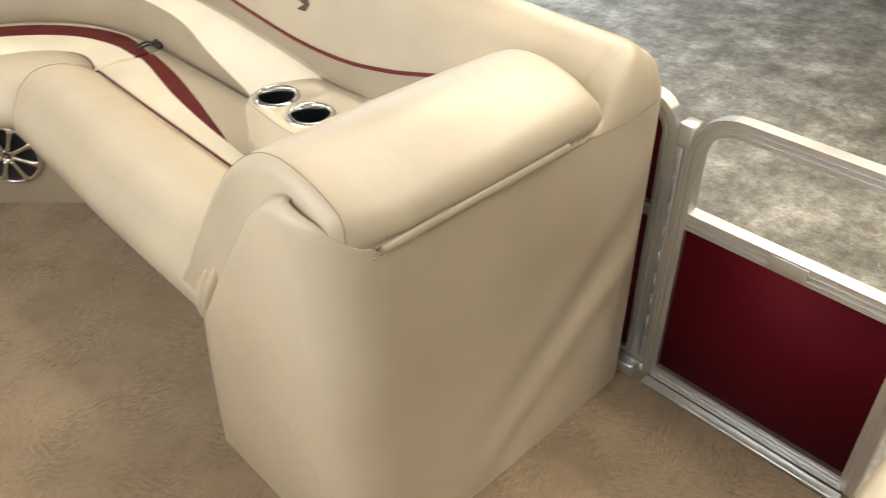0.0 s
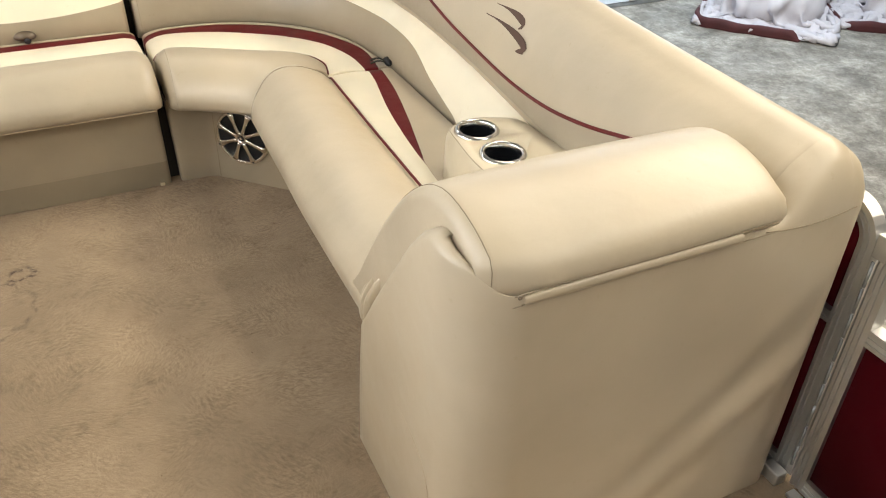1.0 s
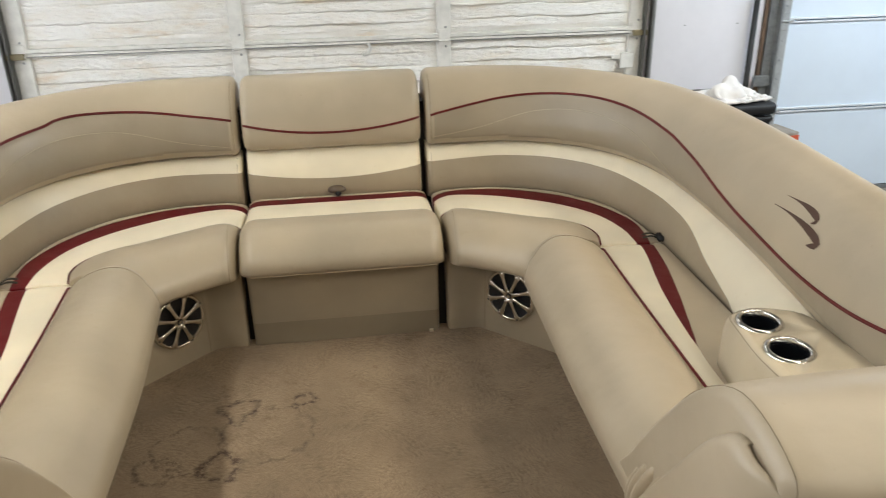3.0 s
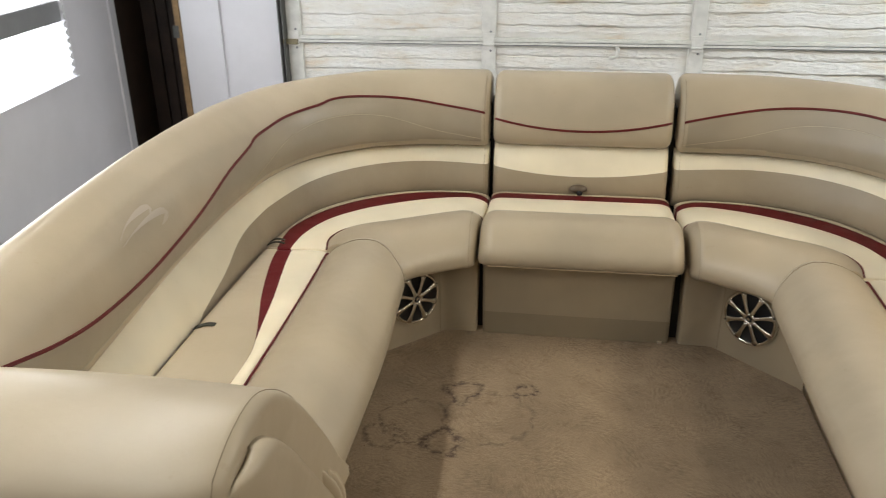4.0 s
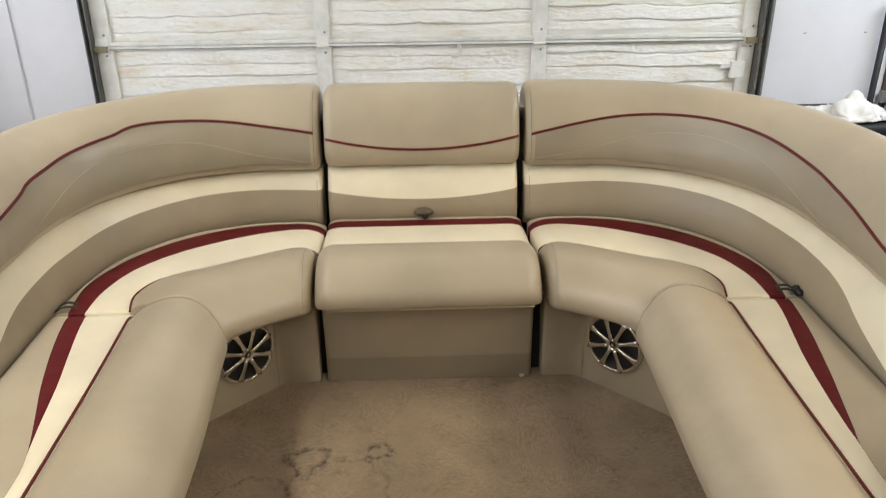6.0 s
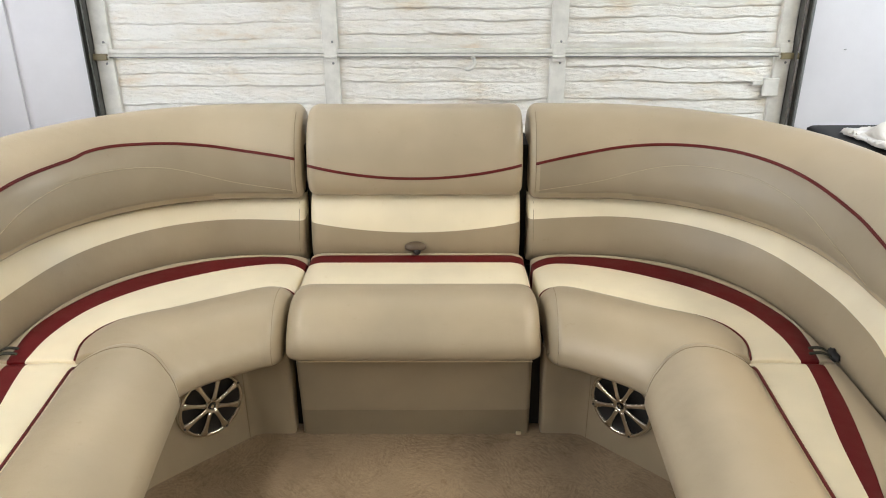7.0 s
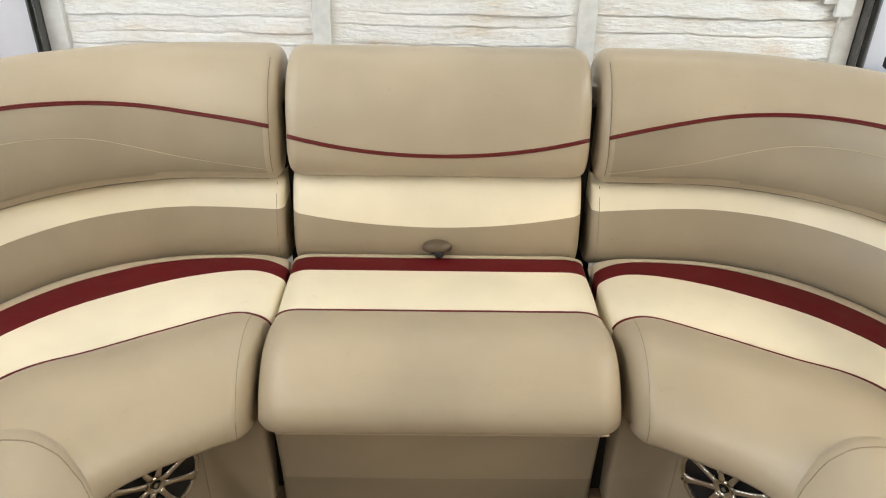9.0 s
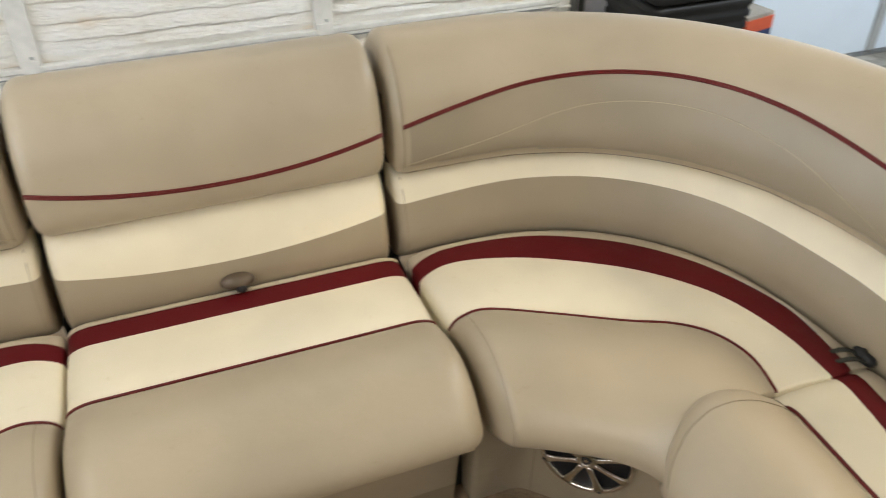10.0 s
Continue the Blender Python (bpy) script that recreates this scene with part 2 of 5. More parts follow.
RAG_WHITE = painted("white_rag", (0.82, 0.79, 0.76), 0.85, 0.1, 10)
BIN_BLACK = painted("black_bin_plastic", (0.008, 0.008, 0.009), 0.6, 0.3, 8)
ORANGE = painted("orange_print", (0.62, 0.11, 0.05), 0.5, 0.15, 12)
BLUE = painted("dark_blue_print", (0.03, 0.05, 0.13), 0.5, 0.2, 12)
CARD = painted("grey_card", (0.34, 0.31, 0.27), 0.8, 0.2, 12)
BLIND = painted("white_blind", (0.85, 0.86, 0.88), 0.5, 0.05, 6)
# for the walls out of view, dark so that they return little light
WALL_UNSEEN = painted("unseen_dark_wall", (0.18, 0.18, 0.18), 0.8, 0.15, 3)
GLOW = material("overcast_daylight", (0, 0, 0), 1.0, 0.0, Emission_Color=(0.93, 0.97, 1, 1), Emission_Strength=6.0)
GREY_BAND = painted("grey_window_bar", (0.28, 0.285, 0.29), 0.5, 0.1, 6)

# ---- building helpers ----
MX = 0.009   # the boat's centre line


def thing(name, label, category, at=(0, 0, 0), group="", kind=""):
    ob = new(name)
    ob.empty_display_size = 0.1
    ob.location = at
    return tagged(ob, label, category, group, kind)


def finish(bm, smooth=True):
    for f in bm.faces:
        f.smooth = smooth
    return bm


def part(name, bm, mat, parent=None, label="", smooth=True, normals=False):
    """Links a bmesh as one mesh object under a thing or a part; its coordinates are the world's."""
    if normals:
        bmesh.ops.recalc_face_normals(bm, faces=bm.faces)
    me = bpy.data.meshes.new(name)
    finish(bm, smooth)
    bm.to_mesh(me)
    bm.free()
    me.materials.append(mat)
    ob = new(name, me)
    if parent:
        ob.parent = parent
        chain, p = Vector(), parent
        while p:
            chain += p.location
            p = p.parent
        ob.location = -chain
    return tagged(ob, label) if label else ob


def structure(name, bm, mat, label, smooth=False):
    return tagged(part(name, bm, mat, None, "", smooth, True), label, name.split("_")[0], "", "structure")


def catmull(pts, n, closed=False):
    """n points along a smooth curve through pts, evenly spaced."""
    p = [np.array(q, float) for q in pts]
    fine = []
    count = len(p)
    for i in range(count if closed else count - 1):
        a, b, c, d = (p[(i + k) % count] if closed else p[min(max(i + k, 0), count - 1)] for k in (-1, 0, 1, 2))
        for u in np.linspace(0, 1, 16, endpoint=False):
            fine.append(0.5 * (2 * b + (c - a) * u + (2 * a - 5 * b + 4 * c - d) * u**2 + (3 * b - a - 3 * c + d) * u**3))
    fine.append(p[0] if closed else p[-1])
    fine = np.array(fine)
    run = np.r_[0, np.cumsum(np.linalg.norm(np.diff(fine, axis=0), axis=1))]
    at = np.linspace(0, run[-1], n + 1)[:-1] if closed else np.linspace(0, run[-1], n)
    return np.stack([np.interp(at, run, fine[:, k]) for k in range(fine.shape[1])], 1)


def loft(cols, caps=False, around=False):
    """A skin over columns of points."""
    bm = bmesh.new()
    rows = [[bm.verts.new(tuple(float(c) for c in p)) for p in col] for col in cols]
    m = len(rows[0])
    for a, b in zip(rows, rows[1:]):
        for j in range(m if around else m - 1):
            k = (j + 1) % m
            bm.faces.new((a[j], b[j], b[k], a[k]))
    if caps:
        bm.faces.new(rows[0])
        bm.faces.new(rows[-1][::-1])
    return bm


def tube(pts, radius, sides=8, closed=False):
    """A round bar along points; radius may be a list."""
    pts = [Vector(p) for p in pts]
    n = len(pts)
    cols, up = [], Vector((0, 0, 1))
    for i, p in enumerate(pts):
        a, b = (pts[i - 1], pts[(i + 1) % n]) if closed else (pts[max(i - 1, 0)], pts[min(i + 1, n - 1)])
        way = (b - a).normalized()
        if abs(way.dot(up)) > 0.95:
            up = Vector((0, 1, 0)) if abs(way.y) < 0.9 else Vector((1, 0, 0))
        side = way.cross(up).normalized()
        top = side.cross(way)
        r = radius[i] if isinstance(radius, (list, tuple)) else radius
        cols.append([p + r * (math.cos(q) * side + math.sin(q) * top) for q in (2 * math.pi * k / sides for k in range(sides))])
    if closed:
        cols.append(cols[0])
    bm = loft(cols, not closed, True)
    if closed:
        bmesh.ops.remove_doubles(bm, verts=bm.verts, dist=1e-6)
    return bm


def box(lo, hi, bevel=0.0, segments=2):
    bm = bmesh.new()
    bmesh.ops.create_cube(bm, size=1)
    lo, hi = Vector(lo), Vector(hi)
    for v in bm.verts:
        v.co = Vector(((lo[k] + hi[k]) / 2 + v.co[k] * (hi[k] - lo[k]) for k in range(3)))
    if bevel:
        bmesh.ops.bevel(bm, geom=list(bm.edges), offset=bevel, segments=segments, affect="EDGES", profile=0.6)
    return bm


def prism(outline, z0, z1, bevel=0.0, m=None):
    """An upright prism over a plan outline."""
    bm = bmesh.new()
    low = [bm.verts.new((x, y, z0)) for x, y in outline]
    top = [bm.verts.new((x, y, z1)) for x, y in outline]
    n = len(outline)
    for i in range(n):
        k = (i + 1) % n
        bm.faces.new((low[i], low[k], top[k], top[i]))
    bm.faces.new(low[::-1])
    bm.faces.new(top)
    if bevel:
        bmesh.ops.bevel(bm, geom=list(bm.edges), offset=bevel, segments=2, affect="EDGES")
    if m:
        bm.transform(m)
    return bm


def lathe(outline, m, sides=40):
    """A turned body: outline of (radius, height), set by the matrix m."""
    cols = []
    for k in range(sides + 1):
        q = 2 * math.pi * k / sides
        cols.append([m @ Vector((r * math.cos(q), r * math.sin(q), h)) for r, h in outline])
    bm = loft(cols)
    bmesh.ops.remove_doubles(bm, verts=bm.verts, dist=1e-6)
    return bm


def merged(*bms):
    out = bmesh.new()
    for b in bms:
        me = bpy.data.meshes.new("tmp")
        b.to_mesh(me)
        b.free()
        out.from_mesh(me)
        bpy.data.meshes.remove(me)
    return out


# ---- the lounge: plan lines for one half (x from the centre line) ----
CREASE = [(0.332, 0.375), (0.50, 0.374), (0.62, 0.358), (0.76, 0.302), (0.88, 0.202), (0.965, 0.068), (1.008, -0.10), (1.02, -0.25), (1.022, -0.7), (1.018, -1.2), (1.012, -1.735)]
UPPER = [(0.09, 0.590), (0.05, 0.582), (0.020, 0.589), (0.003, 0.614), (-0.004, 0.648), (0.004, 0.69), (0.022, 0.745), (0.055, 0.795), (0.105, 0.828), (0.155, 0.833), (0.20, 0.813), (0.232, 0.77), (0.246, 0.70), (0.246, 0.55), (0.24, 0.36), (0.12, 0.36)]
LOWER = [(0.03, 0.36), (0.0, 0.385), (-0.012, 0.42), (-0.010, 0.46), (0.003, 0.505), (0.018, 0.543), (0.038, 0.570), (0.07, 0.588)]


def sag(s):
    """How far the crease between the pads dips beside the bow seat and towards the stern."""
    aft = float(np.interp(s, [0.9, 1.2, 1.4, 1.55, 1.76, 1.96, 2.2, 2.5], [0.004, 0.013, 0.023, 0.033, 0.052, 0.072, 0.088, 0.10]))
    return 0.010 * math.exp(-((s / 0.6) ** 2)) + aft


def crease_map(s, z):
    """Heights of the section, stretched so that its crease at 0.588 follows the dip."""
    low = sag(s)
    if z <= 0.588:
        return 0.36 + (z - 0.36) * (1 - low / 0.228) if z > 0.36 else z
    return 0.588 - low + (z - 0.588) * (1 + low / 0.132) if z < 0.72 else z


def smooth_line(table):
    """A table as a smooth function."""
    curve = catmull(table, 120)
    return lambda s: float(np.interp(s, curve[:, 0], curve[:, 1]))


CREST = {1: smooth_line([(0, 1.0), (1.2, 0.985), (1.7, 0.935), (2.15, 0.87), (2.6, 0.82)]), -1: smooth_line([(0, 1.0), (1.2, 0.995), (1.7, 0.91), (2.15, 0.765), (2.6, 0.70)])}
LEAN = smooth_line([(0, 0.0), (0.5, 0.0), (1.0, 0.06), (1.4, 0.12), (2.6, 0.12)])
PIPE_Z = smooth_line([(0, 0.69), (0.15, 0.722), (0.30, 0.752), (0.43, 0.765), (0.58, 0.767), (0.742, 0.757), (0.92, 0.735), (1.12, 0.70), (1.32, 0.66), (1.5, 0.632), (1.72, 0.612), (1.92, 0.613), (2.07, 0.632), (2.21, 0.665), (2.4, 0.71)])
STITCH_Z = smooth_line([(0, 0.602), (0.2, 0.638), (0.4, 0.699), (0.6, 0.715), (0.8, 0.685), (1.0, 0.625), (1.14, 0.584)])
CREAM_Z = {-1: smooth_line([(0, 0.506), (0.3, 0.515), (0.6, 0.512), (0.8, 0.505), (1.15, 0.495), (1.35, 0.45), (1.53, 0.415), (1.66, 0.385), (2.6, 0.372)]), 1: smooth_line([(0, 0.509), (0.3, 0.523), (0.6, 0.526), (0.8, 0.520), (1.15, 0.509), (1.35, 0.462), (1.53, 0.422), (1.66, 0.388), (2.6, 0.372)])}


FRONT = [tuple(p) for p in catmull(UPPER, 240, True) if p[1] > 0.5835 and p[0] < 0.155]


class Back:
    """A swept backrest: plan line, and the place of any point (s along it, d behind the crease, z)."""

    def __init__(self, plan, side, ends):
        self.plan, self.side = catmull(plan, 160), side
        self.run = np.r_[0, np.cumsum(np.linalg.norm(np.diff(self.plan, axis=0), axis=1))]
        self.length = self.run[-1]
        way = np.gradient(self.plan, axis=0)
        way /= np.linalg.norm(way, axis=1)[:, None]
        self.out = np.stack([-way[:, 1], way[:, 0]], 1)
        self.curved = ends

    def place(self, s, d, z):
        x, y = (np.interp(s, self.run, self.plan[:, k]) for k in (0, 1))
        u, v = (np.interp(s, self.run, self.out[:, k]) for k in (0, 1))
        k = math.hypot(u, v)
        return (MX + self.side * (x + d * u / k), y + d * v / k, z)

    def shape(self, s, d, z):
        """Lean and crest of the swept section."""
        if self.curved:
            z = crease_map(s, z)
            if z > 0.6:
                z = 0.6 + (z - 0.6) * CREST[self.side](s)
            d = d + max(0.0, z - 0.40) * LEAN(s) * max(0.0, min(1.0, (0.2 - d) / 0.12))
        return d, z

    def face(self, s, z, proud=0.0, profile=UPPER):
        """A point on the front face at height z."""
        pts = [self.shape(s, *p) for p in (FRONT if profile is UPPER else profile)]
        front = sorted((b, a) for a, b in pts)
        d = np.interp(z, [p[0] for p in front], [p[1] for p in front])
        return self.place(s, d - proud, z)

    def stations(self, step, start, end, r):
        inner = np.linspace(start + r, end - r, max(3, int((end - start) / step)))
        e = [0, 0.02, 0.08, 0.2, 0.4, 0.7]
        return np.r_[[start + r * q for q in e], inner, [end - r * q for q in e[::-1]]]


def upper_pad(back, parent, start, end, r=0.028):
    ring = catmull(UPPER, 100, True)
    mid = np.array([0.12, 0.65])
    cols = []
    for s in back.stations(0.03, start, end, r):
        q = min(s - start, end - s) / r
        k = r * (1 - math.sqrt(max(0.0, 1 - (1 - q) ** 2))) if q < 1 else 0.0
        col = []
        for d, z in ring:
            way = mid - (d, z)
            n = np.linalg.norm(way)
            d2, z2 = (d, z) + way / n * min(k, n * 0.8)
            col.append(back.place(s, *back.shape(s, d2, z2)))
        cols.append(col)
    return part("upper_pad", loft(cols, True, True), TAN, parent, "tan vinyl rolled top pad", normals=True)


def lower_pad(back, parent, start, end, edge):
    curve = catmull(LOWER, 60)
    order = np.argsort(curve[:, 1])
    dz = lambda z: float(np.interp(z, curve[order, 1], curve[order, 0]))
    low, high = [], []
    r = 0.02
    for s in back.stations(0.03, start, end, r):
        q = min(s - start, end - s) / r
        k = r * (1 - math.sqrt(max(0.0, 1 - (1 - q) ** 2))) if q < 1 else 0.0
        zb = edge(s)
        if back.curved:
            zb = min(0.58, 0.36 + (zb - 0.36) / (1 - sag(s) / 0.228))
        low.append([back.place(s, *back.shape(s, dz(z) + k, z)) for z in np.linspace(0.362, zb, 8)])
        high.append([back.place(s, *back.shape(s, dz(z) + k, z)) for z in np.linspace(zb, 0.587, 10)])
    for cols, s in ((low, start), (high, start)):
        zs = [p[2] for p in cols[0]]
        cols.insert(0, [back.place(s, 0.12, z) for z in zs])
    for cols, s in ((low, end), (high, end)):
        zs = [p[2] for p in cols[-1]]
        cols.append([back.place(s, 0.12, z) for z in zs])
    part("lower_panel", loft(low), TAUPE, parent, "taupe vinyl lower panel")
    part("cream_panel", loft(high), CREAM, parent, "cream vinyl band")


def along_face(back, heights, start, end, radius, name, mat, parent, proud=0.0, step=0.02):
    run = np.linspace(start, end, max(8, int((end - start) / step)))
    if name != "piping":
        return part(name, tube([back.face(s, heights(s), proud) for s in run], radius, 6), mat, parent)
    twin = [tube([back.face(s, heights(s) + k * radius * 0.50, proud) for s in run], radius * 0.72, 6) for k in (-1, 1)]
    return part(name, merged(*twin), mat, parent, "doubled wine red piping")


def seat_skin(curves, parent, n, z_add=0.0, r=0.025, end_r=None, crown=1.0, nose=None, cord=(0.0065, 0.0034)):
    """A seat cushion between plan lines: crease, stripe's back and front, piping, front edge. Rows of x from the centre line.
    nose: how far the bolster's first end bulges forward, as (share of its width, metres)."""
    side, lines = curves
    end_r = end_r or (r, r)
    fine = [catmull(c, 500) for c in lines]
    length = float(np.linalg.norm(np.diff(fine[3], axis=0), axis=1).sum())
    steps = np.array([0.0, 0.015, 0.06, 0.14, 0.26, 0.42, 0.62, 0.82])
    where = np.r_[steps * end_r[0] / length, np.linspace(end_r[0] / length, 1 - end_r[1] / length, n), 1 - steps[::-1] * end_r[1] / length]
    crease, back_red, front_red, pipe, front = [np.stack([np.interp(where, np.linspace(0, 1, 500), c[:, k]) for k in (0, 1)], 1) for c in fine]
    profile = catmull([(0, 0.404), (0.03, 0.411), (0.12, 0.424), (0.30, 0.436), (0.46, 0.439), (0.61, 0.435), (0.75, 0.421), (0.87, 0.398), (0.96, 0.369), (1.0, 0.345), (0.99, 0.327), (0.945, 0.312), (0.905, 0.307), (0.55, 0.306)], 34)
    rows = {"tan_strip": [], "stripe": [], "cream_panel": [], "bolster": []}
    for i, at in enumerate(where):
        near = [min(1.0, at * length / end_r[0]), min(1.0, (1 - at) * length / end_r[1])]
        turn = [1 - math.sqrt(max(0.0, 1 - (1 - q) ** 2)) for q in near]
        drop = sum(e * t * 0.8 for e, t in zip(end_r, turn))
        P = [c[i] for c in (crease, back_red, front_red, pipe, front)]
        width = float(np.linalg.norm(P[4] - P[3]))
        tuck = sum(e * t * 1.1 for e, t in zip(end_r, turn)) / width
        bulge = max(0.0, 1 - at * length / 0.30) if nose else 0.0

        def strip(a, b, za, zb, m, puff):
            out = []
            for u in np.linspace(0, 1, m):
                x, y = a + (b - a) * u
                out.append((MX + side * x, y, za + (zb - za) * u + puff * math.sin(math.pi * u) + z_add - drop * 0.55))
            return out

        rows["tan_strip"].append(strip(P[0], P[1], 0.404, 0.404, 4, 0.003))
        rows["stripe"].append(strip(P[1], P[2], 0.403, 0.405, 4, 0.001))
        rows["cream_panel"].append(strip(P[2], P[3], 0.405, 0.404, 6, 0.004))
        col = []
        for u, z in profile:
            z = z + max(0.0, z - 0.404) * (crown - 1)
            x, y = P[3] + (P[4] - P[3]) * u * (1 - tuck)
            if bulge:
                y += bulge * float(np.interp(u, [k for k, _ in nose], [k for _, k in nose]))
            fall = drop * (0.55 + 0.45 * min(1.0, u / 0.15)) if z > 0.34 else drop * 0.2
            col.append((MX + side * x, y, z + z_add - fall))
        rows["bolster"].append(col)
    for name, cols in rows.items():
        for k in (0, -1):
            wall = [(p[0], p[1], 0.306) for p in cols[k]]
            cols.insert(0, wall) if k == 0 else cols.append(wall)
    part("tan_strip", loft(rows["tan_strip"]), TAN, parent)
    part("stripe", loft(rows["stripe"]), WINE, parent, "wine red vinyl stripe")
    part("cream_panel", loft(rows["cream_panel"]), CREAM, parent, "cream vinyl seat panel")
    part("bolster", loft(rows["bolster"]), TAN, parent, "rolled tan vinyl front bolster")
    line = [tuple(np.array(c[0]) + (0, 0, cord[0] + 0.006 * (crown - 1))) for c in rows["bolster"][1:-1]]
    part("piping", tube(line, cord[1], 6), PIPING, parent, "thin wine red piping")
    return rows


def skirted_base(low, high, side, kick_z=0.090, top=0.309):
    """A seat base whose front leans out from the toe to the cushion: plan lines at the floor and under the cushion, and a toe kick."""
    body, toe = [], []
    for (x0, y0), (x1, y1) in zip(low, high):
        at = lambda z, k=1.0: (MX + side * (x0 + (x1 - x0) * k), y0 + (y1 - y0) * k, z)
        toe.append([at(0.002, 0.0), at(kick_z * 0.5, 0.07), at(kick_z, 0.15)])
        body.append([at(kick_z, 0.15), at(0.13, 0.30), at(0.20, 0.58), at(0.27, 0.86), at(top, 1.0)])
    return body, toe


def side_lounge(side):
    tag = "window side" if side < 0 else "second door side"
    # the long curved backrest
    plan = [(CREASE[0][0] + (0.019 if side < 0 else 0.0), CREASE[0][1]), *CREASE[1:]]
    back = Back(plan, side, True)
    unit = thing("lounge_backrest", "curved tan and cream vinyl backrest with wine piping", "backrest", (MX + side * 1.1, -0.6, 0.3))
    upper_pad(back, unit, 0.0, back.length - 0.02)
    lower_pad(back, unit, 0.0, 2.3, CREAM_Z[side])
    bump_at = lambda s, c, w: math.exp(-((s - c) / w) ** 2)
    step = lambda s, c, w: 1 / (1 + math.exp(-(s - c) / w))
    if side < 0:
        kink = lambda s: PIPE_Z(s) + 0.010 * bump_at(s, 0, 0.14) + 0.007 * (1 - step(s, 0.60, 0.006)) * bump_at(s, 0.55, 0.10) + 0.006 * (1 - step(s, 0.985, 0.006)) * bump_at(s, 0.95, 0.06) + 0.002 * math.sin(s * 17) * bump_at(s, 0.75, 0.4)
    else:
        kink = lambda s: PIPE_Z(s) - 0.006 * bump_at(s, 0.2, 0.4) + 0.0012 * math.sin(s * 13)
    # the greyer panel between the piping and the foot of the pad
    cols = []
    for s in np.linspace(0.028, 2.36, 110):
        top = kink(s)
        cols.append([back.face(s, 0.5865 - sag(s) + (top - 0.5865 + sag(s)) * u, 0.0010) for u in np.linspace(0, 1, 26)])
    part("face_panel", loft(cols), FACE, unit, "grey-tan vinyl panel below the piping", normals=True)
    along_face(back, kink, 0.015, 2.37, 0.0035, "piping", PIPING, unit, 0.0016)
    along_face(back, STITCH_Z, 0.016, 1.14, 0.0008, "stitching", STITCH, unit, 0.0014)
    pts = [back.face(0.016, z, -0.0012) for z in np.linspace(0.590, 0.822, 30)]
    part("end_seam", tube(pts, 0.0009, 5), SEAM, unit)
    low = [back.face(0.016, z, -0.0002, LOWER) for z in np.linspace(0.385, 0.575, 20)]
    part("end_seam", tube(low, 0.0008, 5), SEAM, unit)
    # added black blocks: they stop light from behind and keep the gap dark
    gap = prism([(MX + side * x, y) for x, y in ((0.300, 0.47), (0.36, 0.47), (0.36, 0.60), (0.300, 0.60))], 0.0, 0.72)
    part("gap_shade_back", gap, BLACK, unit, "added black block that keeps the gap dark", False)
    gap = prism([(MX + side * x, y) for x, y in ((0.305, 0.05), (0.352, 0.05), (0.352, 0.46), (0.305, 0.46))], 0.0, 0.32)
    part("gap_shade_fill", gap, BLACK, unit, "", False)
    return back


backs = {side: side_lounge(side) for side in (1, -1)}

